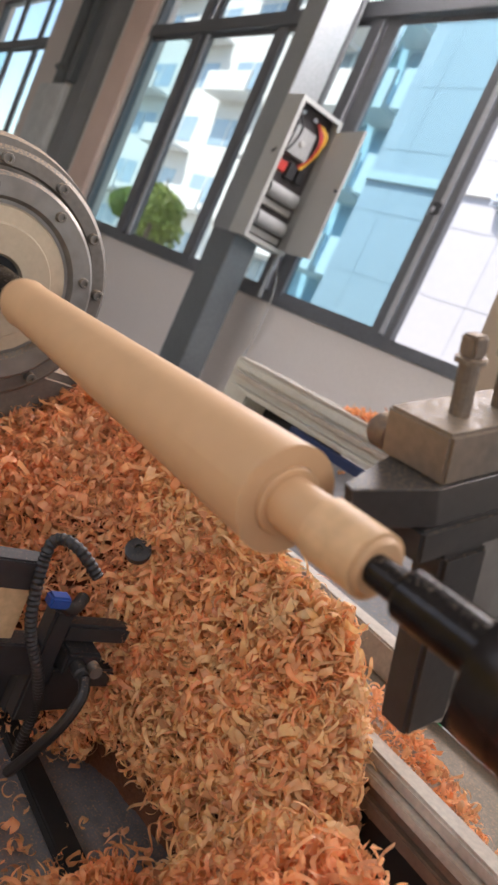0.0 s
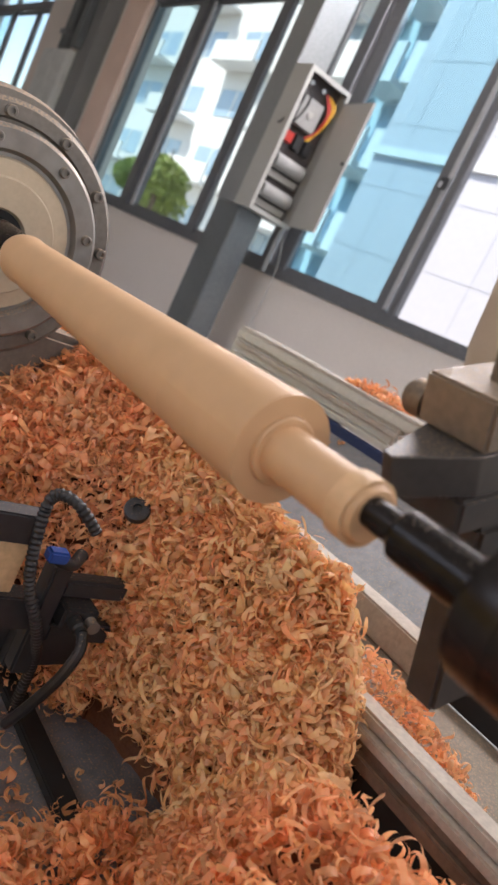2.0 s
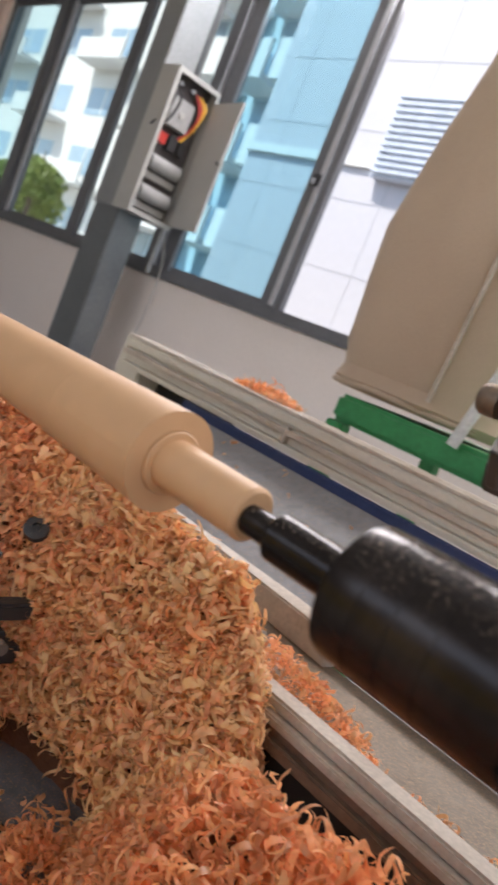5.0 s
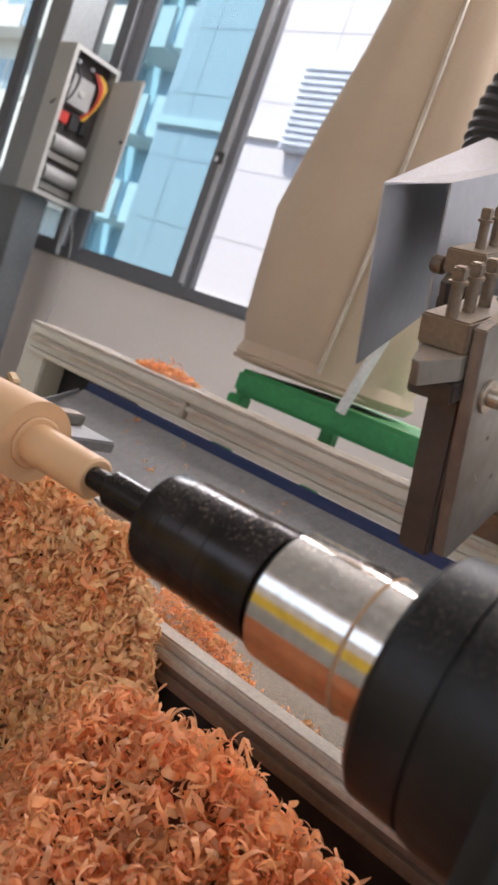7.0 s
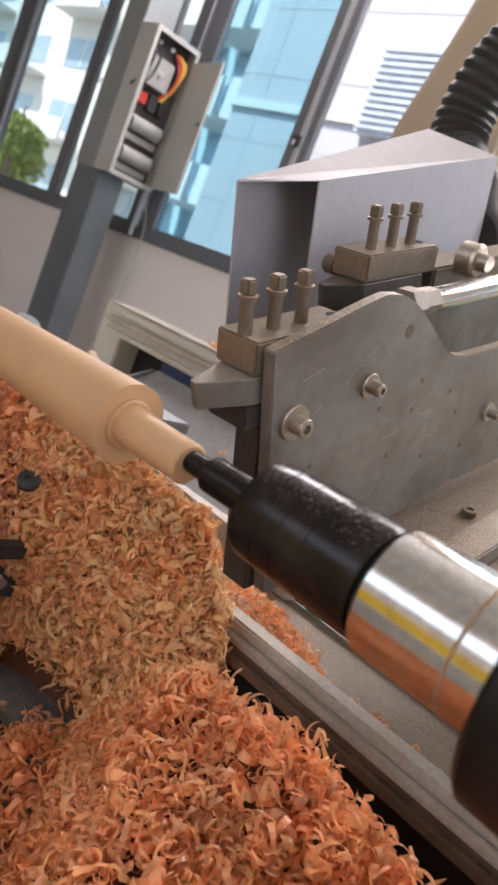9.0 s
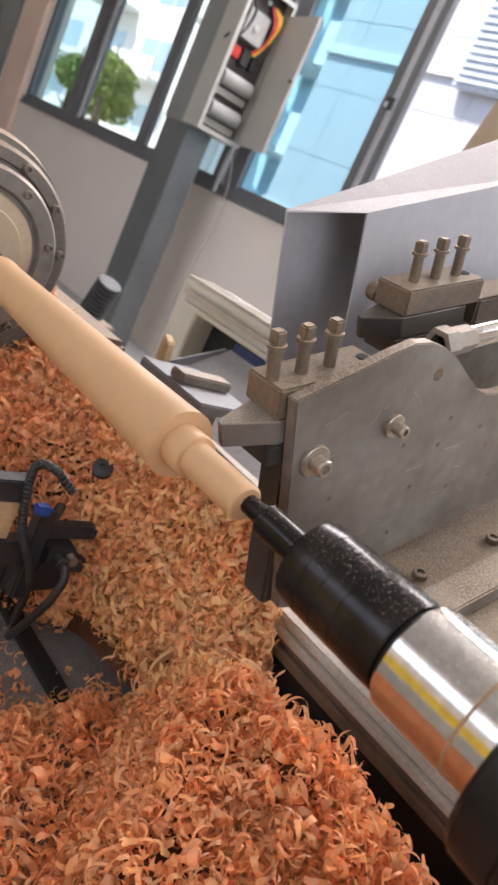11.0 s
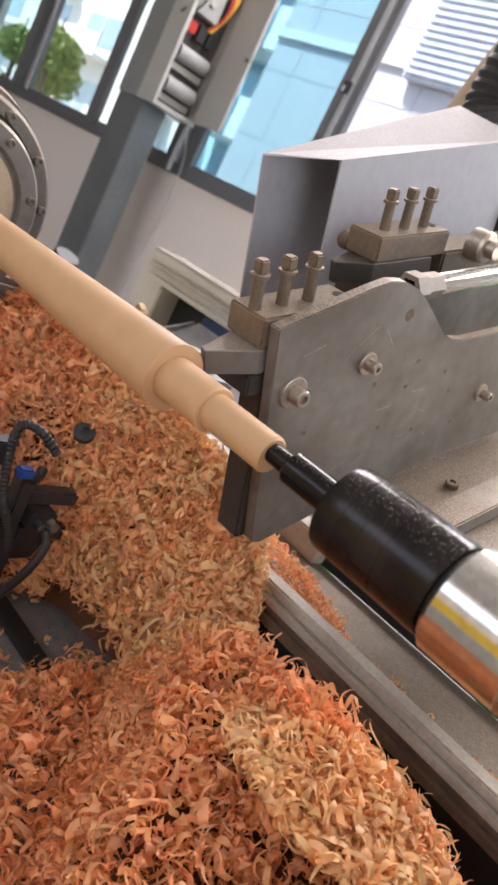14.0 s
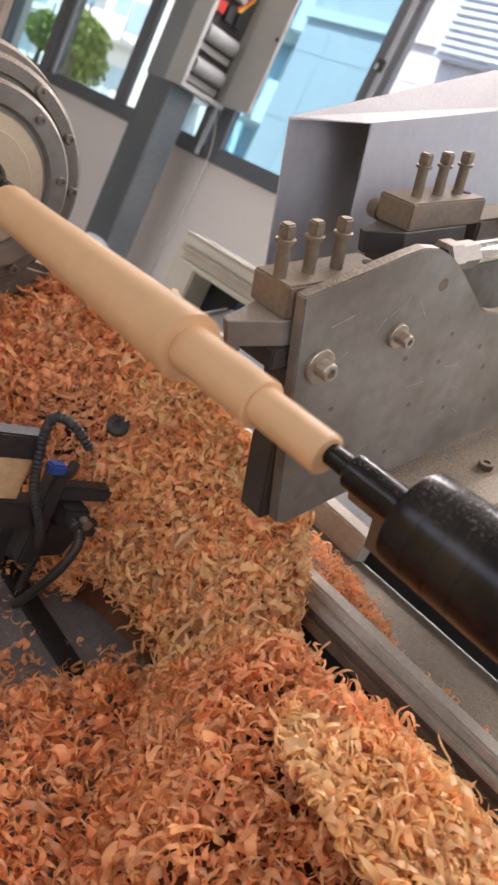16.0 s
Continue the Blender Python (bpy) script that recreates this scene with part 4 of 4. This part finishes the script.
def heap_height(x, y):
    """Height of the shavings at (x, y), numpy arrays."""
    yc = np.interp(x, [-1.0, -0.8, -0.5, -0.3, -0.15, -0.05], [0.18, 0.20, 0.22, 0.26, 0.29, 0.32])
    zc = np.interp(x, [-1.0, -0.8, -0.5, -0.3, -0.19, -0.155, -0.125, -0.085, 0.0], [0.955, 0.985, 0.955, 0.922, 0.897, 0.862, 0.79, 0.62, 0.45])
    d = np.maximum(0, yc - y)
    edge = np.interp(x, [-0.58, -0.52, -0.44, -0.35, -0.25, -0.15], [0.16, 0.11, 0.044, 0.020, 0.026, 0.05])
    face = np.interp(x, [-0.55, -0.42, -0.20], [0.85, 1.6, 1.2])
    steep = np.interp(x, [-0.60, -0.50, -0.10], [1.1, 13.0, 12.0])
    a = zc - face * np.minimum(d, edge) - steep * np.maximum(0, d - edge) - 1.5 * np.maximum(0, y - yc)
    cb = np.interp(x, [-0.40, -0.28, -0.185, -0.1, -0.047, 0.0, 0.05, 0.1, 0.16, 0.22, 0.3, 0.45], [0.42, 0.58, 0.730, 0.785, 0.800, 0.812, 0.822, 0.825, 0.815, 0.797, 0.757, 0.65])
    e = np.maximum(0, 0.172 - y)
    b = cb - 0.62 * np.minimum(e, 0.22) - 0.45 * np.maximum(0, e - 0.22) - 3.5 * np.maximum(0, y - 0.198)
    b = np.minimum(b, 0.615 + 1.5 * (x + y + 0.005))
    c = tray_level(y) + 0.05 * np.clip((x + 0.26) / 0.06, 0, 1) * (y < 0.17)
    return np.maximum(np.maximum(a, b), c)


def rough_height(x, y):
    h = heap_height(x, y)
    return h + 0.006 * np.sin(41 * x + 13 * y) * np.sin(37 * y - 17 * x) + 0.004 * np.sin(90 * x + 3) * np.sin(83 * y)


def curls(name, label, count, material, where, size, seed, lift=0.013, spots=None, noodles=0.5):
    """Curled ribbons of wood, strewn over the heap inside the area that where() accepts."""
    g = np.random.default_rng(seed)
    xs, ys = [], []
    while spots is None and len(xs) < count:
        x, y = g.uniform(-0.95, 0.45, 4000), g.uniform(-0.55, 0.40, 4000)
        slope = np.hypot(heap_height(x + 0.004, y) - heap_height(x - 0.004, y), heap_height(x, y + 0.004) - heap_height(x, y - 0.004)) / 0.008
        ok = where(x, y, g.uniform(0, 1, 4000)) & (g.uniform(0, 8.0, 4000) < np.sqrt(1 + slope ** 2))
        xs += list(x[ok]); ys += list(y[ok])
    if spots is None:
        x, y = np.array(xs[:count]), np.array(ys[:count])
        z = rough_height(x, y) + lift - 0.028 * g.uniform(0, 1, count) ** 1.3
    else:
        x, y, z = spots(g, count)
    segs = 15
    s = np.linspace(0, 1, segs + 1)[None, :]
    scale = size * g.uniform(0.6, 1.45, (count, 1))
    loose = g.uniform(0, 1, (count, 1)) < noodles
    span = np.where(loose, g.uniform(4.5, 9.0, (count, 1)), g.uniform(4.2, 8.0, (count, 1)))
    r = scale * g.uniform(0.21, 0.36, (count, 1)) * (1 + g.uniform(-0.35, 0.9, (count, 1)) * s)
    pitch = scale * np.where(loose, g.uniform(-2.0, 2.0, (count, 1)), g.uniform(-0.8, 0.8, (count, 1)))
    wid = scale * np.where(loose, g.uniform(0.10, 0.20, (count, 1)), g.uniform(0.18, 0.34, (count, 1))) * np.minimum(1.0, np.minimum(0.30 + 6.0 * s, 0.12 + 5.0 * (1 - s))) * (1 + 0.25 * np.sin(9 * s + g.uniform(0, 6, (count, 1))))
    cx, cy, cz = r * np.cos(span * s), r * np.sin(span * s), pitch * s
    tilt = g.uniform(-0.35, 0.35, (count, 1)) + g.uniform(-0.5, 0.5, (count, 1)) * s
    low = np.stack([cx + tilt * wid * np.cos(span * s) * 0.5, cy + tilt * wid * np.sin(span * s) * 0.5, cz - wid / 2], -1)
    high = np.stack([cx - tilt * wid * np.cos(span * s) * 0.5, cy - tilt * wid * np.sin(span * s) * 0.5, cz + wid / 2], -1)
    v = np.stack([low, high], 2).reshape(count, -1, 3)
    v -= v.mean(1, keepdims=True)
    q = g.normal(size=(count, 4))
    q /= np.linalg.norm(q, axis=1, keepdims=True)
    w, a, b, c = q.T
    rot = np.stack([1 - 2 * (b * b + c * c), 2 * (a * b - c * w), 2 * (a * c + b * w), 2 * (a * b + c * w), 1 - 2 * (a * a + c * c), 2 * (b * c - a * w), 2 * (a * c - b * w), 2 * (b * c + a * w), 1 - 2 * (a * a + b * b)], -1).reshape(-1, 3, 3)
    v = np.einsum("nij,nkj->nki", rot, v) + np.stack([x, y, z], -1)[:, None, :]
    per = 2 * (segs + 1)
    quad = np.array([[2 * i, 2 * i + 1, 2 * i + 3, 2 * i + 2] for i in range(segs)])
    f = (quad[None] + per * np.arange(count)[:, None, None]).reshape(-1, 4)
    me = bpy.data.meshes.new(name)
    me.vertices.add(count * per)
    me.vertices.foreach_set("co", v.reshape(-1).astype(np.float32))
    me.loops.add(f.size)
    me.loops.foreach_set("vertex_index", f.reshape(-1).astype(np.int32))
    me.polygons.add(len(f))
    me.polygons.foreach_set("loop_start", np.arange(0, f.size, 4, dtype=np.int32))
    me.update(calc_edges=True)
    me.polygons.foreach_set("use_smooth", [True] * len(f))
    me.materials.append(material)
    return tagged(new(name, me), label, "shavings", "", "stuff")


# Sheet below the curls; its dark colour paints the shaded gaps.
def heap_shade_core():
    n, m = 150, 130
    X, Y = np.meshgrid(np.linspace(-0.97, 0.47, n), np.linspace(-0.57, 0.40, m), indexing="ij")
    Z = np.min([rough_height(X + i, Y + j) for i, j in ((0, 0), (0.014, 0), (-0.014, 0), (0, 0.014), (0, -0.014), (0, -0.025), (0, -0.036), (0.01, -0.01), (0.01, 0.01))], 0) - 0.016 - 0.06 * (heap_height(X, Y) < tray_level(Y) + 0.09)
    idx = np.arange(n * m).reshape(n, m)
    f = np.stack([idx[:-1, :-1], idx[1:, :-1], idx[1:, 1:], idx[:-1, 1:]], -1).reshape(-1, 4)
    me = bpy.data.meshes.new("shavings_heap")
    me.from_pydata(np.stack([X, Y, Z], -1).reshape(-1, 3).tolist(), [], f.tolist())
    me.materials.append(M_HEAP_SHADE)
    return tagged(new("shavings_heap", me), "body of the shavings heap, coloured dark for shade between the curls", "shavings", "", "stuff")


heap_shade_core()


def on_heap(x, y):
    return (heap_height(x, y) > tray_level(y) + 0.025) & ((heap_height(x, y) > tray_level(y) + 0.06) | (y < 0.2))


curls("shavings", "curled orange wood shavings heaped under the lathe", 36000, M_CHIP, lambda x, y, p: on_heap(x, y) & (p > 0.0), 0.0185, 1)
curls("shavings", "dusty orange shavings piled below the headstock", 5000, M_CHIP, lambda x, y, p: on_heap(x, y) & (x > -0.75) & (x < -0.34) & (y > -0.02) & (y < 0.26), 0.0175, 14)
# Pale curls on the crest; part of its light is their colour.
curls("pale_shavings", "pale wood shavings on the heap crest, window light partly in their colour", 8200, M_CHIPPALE, lambda x, y, p: on_heap(x, y) & (x > -0.46) & (x < -0.04) & (y > 0.19) & (p < 1), 0.0185, 2, lift=0.016, noodles=0.5)
curls("scattered_shavings", "scattered wood shavings in the sheet tray", 2800, M_CHIP, lambda x, y, p: (heap_height(x, y) <= tray_level(y) + 0.025) & ((y < 0.225) | (x < -0.3)) & (p < 0.45 + 0.6 * np.sin(14 * x) * np.sin(11 * y + 2)) & (p < 1.0 - 0.72 * ((y > 0.195) | ((y < 0.145) & (x > -0.47))) * (x < -0.3)), 0.015, 3)


def strip(x0, x1, y0, y1, z, thick, taper=1.0):
    """Places for loose shavings lying along a strip."""
    def spots(g, n):
        x = g.uniform(x0, x1, n)
        y = y0 + (y1 - y0) * g.uniform(0, 1, n) ** taper
        keep = 0.5 + 0.5 * np.sin(23 * x + 1.0) * np.sin(57 * x)
        y = y0 + (y - y0) * (0.35 + 0.65 * keep)
        return x, y, z + g.uniform(0.002, thick, n)
    return spots


def mound(cx, cy, cz, rx, ry, h):
    def spots(g, n):
        a, r = g.uniform(0, 2 * math.pi, n), np.sqrt(g.uniform(0, 1, n))
        return cx + rx * r * np.cos(a), cy + ry * r * np.sin(a), cz + 0.003 + h * (1 - r) * g.uniform(0.2, 1.0, n)
    return spots


curls("deck_shavings", "loose shavings lying along the lathe deck", 1100, M_CHIP, None, 0.011, 7, spots=strip(-0.32, 0.75, 0.392, 0.445, 0.766, 0.012, 1.3))
curls("beam_shavings", "small pile of shavings on the guide beam", 260, M_CHIP, None, 0.016, 8, spots=mound(-0.80, 0.90, 1.031, 0.10, 0.035, 0.03))
curls("tray_shavings", "a few loose shavings on the sheet tray", 60, M_CHIP, None, 0.014, 9, spots=lambda g, n: (lambda x, y: (x, y, 0.80 + (y - 0.59) * 0.595 + 0.006))(g.uniform(-0.85, 0.6, n), g.uniform(0.60, 0.80, n)))
curls("spilled_shavings", "shavings spilled over the rail on to the deck", 620, M_CHIP, None, 0.014, 12, spots=mound(-0.19, 0.41, 0.768, 0.15, 0.075, 0.065))
fresh = curls("fresh_shavings", "pale fresh shavings building up on the heap", 1900, M_CHIPPALE, None, 0.0185, 10, spots=mound(0.13, 0.160, 0.800, 0.12, 0.085, 0.052))

# ---------------------------------------------------------------- under the headstock: frame, board, hoses
frame_ = thing("lower_frame", "black angle frame with a plywood board, half buried in shavings", "frame")
part("board", box(-0.388, -0.380, -0.30, 0.069, 0.7505, 0.8065, 0.001), M_BOARD, frame_, "pale plywood board")
part("upper_bar", box(-0.40, -0.374, -0.30, 0.074, 0.807, 0.838, 0.002), M_BLACK, frame_)
part("lower_bar", box(-0.40, -0.372, -0.30, 0.100, 0.714, 0.750, 0.002), M_BLACK, frame_)
part("post", box(-0.398, -0.372, 0.1005, 0.122, 0.66, 0.79, 0.003), M_BLACK, frame_)
part("cross_bar", box(-0.40, -0.378, 0.1225, 0.20, 0.752, 0.772, 0.003), M_BLACK, frame_)
part("cross_bar", box(-0.40, -0.374, 0.1225, 0.20, 0.70, 0.722, 0.003), M_BLACK, frame_)
part("bracket", prism([(0.10, 0.655), (0.175, 0.66), (0.19, 0.6995), (0.10, 0.6995)], "x", -0.41, -0.39, 0.002), M_BLACK, frame_)
part("frame_leg", box(-0.43, -0.405, 0.08, 0.105, 0.57, 0.7135, 0.003), M_BLACK, frame_)
ho = thing("air_hose", "black corrugated hose looping out of the shavings", "hose")
part("hose_loop", tube([(-0.345, 0.110, 0.845), (-0.358, 0.088, 0.864), (-0.372, 0.072, 0.866), (-0.376, 0.066, 0.85), (-0.366, 0.068, 0.80), (-0.362, 0.078, 0.765), (-0.362, 0.096, 0.735), (-0.37, 0.115, 0.70), (-0.385, 0.13, 0.66), (-0.40, 0.14, 0.60)], 0.0052, 12, (0.005, 0.0012)), M_HOSE, ho, smooth=True)
part("hose_tail", tube([(-0.385, 0.13, 0.80), (-0.37, 0.115, 0.795), (-0.366, 0.10, 0.80), (-0.37, 0.085, 0.805)], 0.007, 12), M_HOSE, ho, smooth=True)
part("blue_clip", box(-0.372, -0.356, 0.080, 0.102, 0.800, 0.813, 0.0025), M_CLIP, ho, "bright blue hose clip")
# Made-up block and hose that fill in the black clutter here.
valve = thing("clutter_block", "small black block with stubs and hose, added for dark clutter in the shavings", "valve")
part("clutter_body", box(-0.395, -0.360, 0.125, 0.165, 0.724, 0.750, 0.003), M_BLACK, valve)
part("fitting", turned([(0, 0), (0, 0.008), (0.014, 0.008), (0.016, 0.006), (0.022, 0.006), (0.022, 0)], 18, pose(-0.3595, 0.138, 0.737)), M_HOSE, valve, smooth=True)
part("fitting", turned([(0, 0), (0, 0.007), (0.012, 0.007), (0.012, 0)], 18, pose(-0.3595, 0.156, 0.737)), M_STEEL, valve, "small bright fitting", smooth=True)
part("short_hose", tube([(-0.338, 0.138, 0.737), (-0.325, 0.135, 0.725), (-0.325, 0.125, 0.69), (-0.345, 0.118, 0.64), (-0.37, 0.12, 0.60)], 0.006, 10), M_HOSE, valve, smooth=True)
plug = thing("round_plug", "round black plug showing through the shavings", "plug")
part("plug_body", turned([(0, 0), (0, 0.017), (0.01, 0.017), (0.012, 0.013), (0.012, 0.006), (0.008, 0.006), (0.008, 0)], 24, pose(-0.412, 0.190, 0.846, 0, -45, -50) @ Matrix.Scale(0.85, 4)), M_BLACK, plug, smooth=True)

# ---------------------------------------------------------------- between headstock and beam
mo = thing("small_motor", "dark finned electric motor behind the headstock", "motor")
part("motor_body", turned([(-0.05, 0), (-0.05, 0.03)] + [(-0.045 + 0.006 * k, 0.033 if k % 2 else 0.028) for k in range(16)] + [(0.052, 0.03), (0.052, 0)], 28, pose(-2.0, 1.08, 0.735, 0, -70, 0) @ Matrix.Scale(1.5, 4)), M_BLACK, mo, smooth=True)
part("motor_foot", box(-2.08, -1.92, 1.02, 1.14, 0.0, 0.66, 0.004), M_HEAD, mo)
br = thing("slide_bracket", "grey machined bracket on the bed behind the spindle", "bracket")
part("bracket_plate", box(-0.74, -0.54, 0.42, 0.56, 0.905, 0.925, 0.003), M_SHEET, br)
part("bracket_rib", box(-0.72, -0.70, 0.42, 0.56, 0.766, 0.904, 0.003), M_SHEET, br)
part("bracket_rib", box(-0.58, -0.56, 0.42, 0.49, 0.766, 0.904, 0.003), M_SHEET, br)
part("bracket_stop", box(-0.66, -0.62, 0.43, 0.55, 0.926, 0.945, 0.003), M_STEEL, br)
stick = thing("wood_offcut", "short rough wooden offcut leaning behind the lathe", "wood offcut")
part("offcut", prism([(0.0, 0.0), (0.035, 0.0), (0.03, 0.16), (0.008, 0.17)], "y", 0.0, 0.02, 0.003), M_BOARD, stick, at=pose(-0.80, 0.50, 0.80, 8, 4, 0))
part("stick_support", box(-0.82, -0.74, 0.495, 0.53, 0.765, 0.799, 0.002), M_DARKSTEEL, stick)

# Unseen yellow body, added for the yellow band mirrored in the quill.
yellow_beam = thing("reflected_beam", "unseen yellow beam, added for its reflection in the chromed quill", "steel beam")
part("web", box(-4.0, 2.6, -2.42, -2.38, 0.26, 0.90, 0.002), M_YELLOWPAINT, yellow_beam)
part("upper_flange", box(-4.0, 2.6, -2.48, -2.32, 0.9005, 0.92, 0.002), M_YELLOWPAINT, yellow_beam)
part("lower_flange", box(-4.0, 2.6, -2.48, -2.32, 0.24, 0.2595, 0.002), M_YELLOWPAINT, yellow_beam)
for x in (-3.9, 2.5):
    part("beam_foot", box(x - 0.06, x + 0.06, -2.46, -2.34, 0.0, 0.2395, 0.004), M_YELLOWPAINT, yellow_beam)


def motions():
    """All that moves, from start to end."""
    slide = 23.0
    us, vs = math.cos(radians(30.0)), math.sin(radians(30.0))
    def ride(ob, steps, x):
        walk(ob, [(t, pose(x + dx, 0.028 + du * us, 1.075 + du * vs, slide, 0, 0)) for t, dx, du in steps])
    ride(front_car, ((0, 0.19, 0.42), (3.5, 0.25, 0.42), (5.2, 0.34, 0.42), (6.4, 0.27, 0.32), (7.5, 0.218, 0.225), (8.0, 0.220, 0.217), (8.5, 0.1195, 0.0975), (9.0, 0.086, 0.0255), (9.5, 0.0895, 0.007), (11.8, 0.058, -0.003), (12.5, 0.049, -0.003), (14.5, 0.018, 0.0), (15.5, 0.0015, 0.0), (16.0, -0.009, 0.001)), -0.148)
    ride(rear_car, ((0, 0.1115, -0.010), (1.5, 0.130, -0.007), (3.0, 0.147, -0.005), (4.0, 0.158, 0.001), (4.3, 0.180, 0.06), (4.5, 0.205, 0.118), (5.0, 0.215, 0.102), (5.2, 0.22, 0.12), (6.4, 0.17, 0.4), (7.5, 0.138, 0.457), (8.0, 0.140, 0.449), (8.5, 0.0395, 0.3295), (9.0, 0.006, 0.2575), (9.5, 0.0095, 0.239), (11.8, -0.022, 0.229), (12.5, -0.031, 0.229), (14.5, -0.062, 0.232), (15.5, -0.0785, 0.232), (16.0, -0.089, 0.233)), -0.148)
    walk(fresh, [(0, pose(0, 0, -0.062)), (9.4, pose(0, 0, -0.062)), (12.2, pose(0, 0, -0.035)), (14.0, pose(0, 0, -0.012)), (16.0, pose(0, 0, 0.0))])
    walk(work, [(k / 30, pose(0, 0.0032 * math.cos(2.6 * k), AXIS + 0.0032 * math.sin(2.6 * k))) for k in range(481)])
    walk(core, [(0.1 * k, pose(0, 0, 0, 75.0 * k, 0, 0)) for k in range(161)])
    rnd = random.Random(5)
    for ob, cut, x, h in RINGS:
        if cut == 1:
            t = np.interp(x, [-0.022, 0.014], [0.0, 3.3]) + 0.1
        else:
            t = np.interp(-x, [0.054, 0.082, 0.090, 0.112, 0.1445], [9.5, 11.8, 12.5, 14.5, 16.2])
        t = math.floor(2 * t) / 2 + 0.12 + 0.5 * (2 * t - math.floor(2 * t)) * 0.5
        gx, gy = x - rnd.uniform(0.02, 0.15), rnd.uniform(0.17, 0.25)
        gz = float(heap_height(np.array([gx]), np.array([gy]))[0]) - 0.10
        goal = pose(gx - x, gy, gz - AXIS, 0, 0, 0)
        if t >= 15.9:
            walk(ob, [(0, pose(0, 0, 0)), (16.0, pose(0, 0, 0))])
            continue
        keys = [(0, pose(0, 0, 0)), (max(0.05, t), pose(0, 0, 0)), (t + 0.04, pose(0.0, 0.02 if h else -0.02, -0.05)), (t + 0.12, goal), (16.0, goal)]
        walk(ob, keys)


motions()
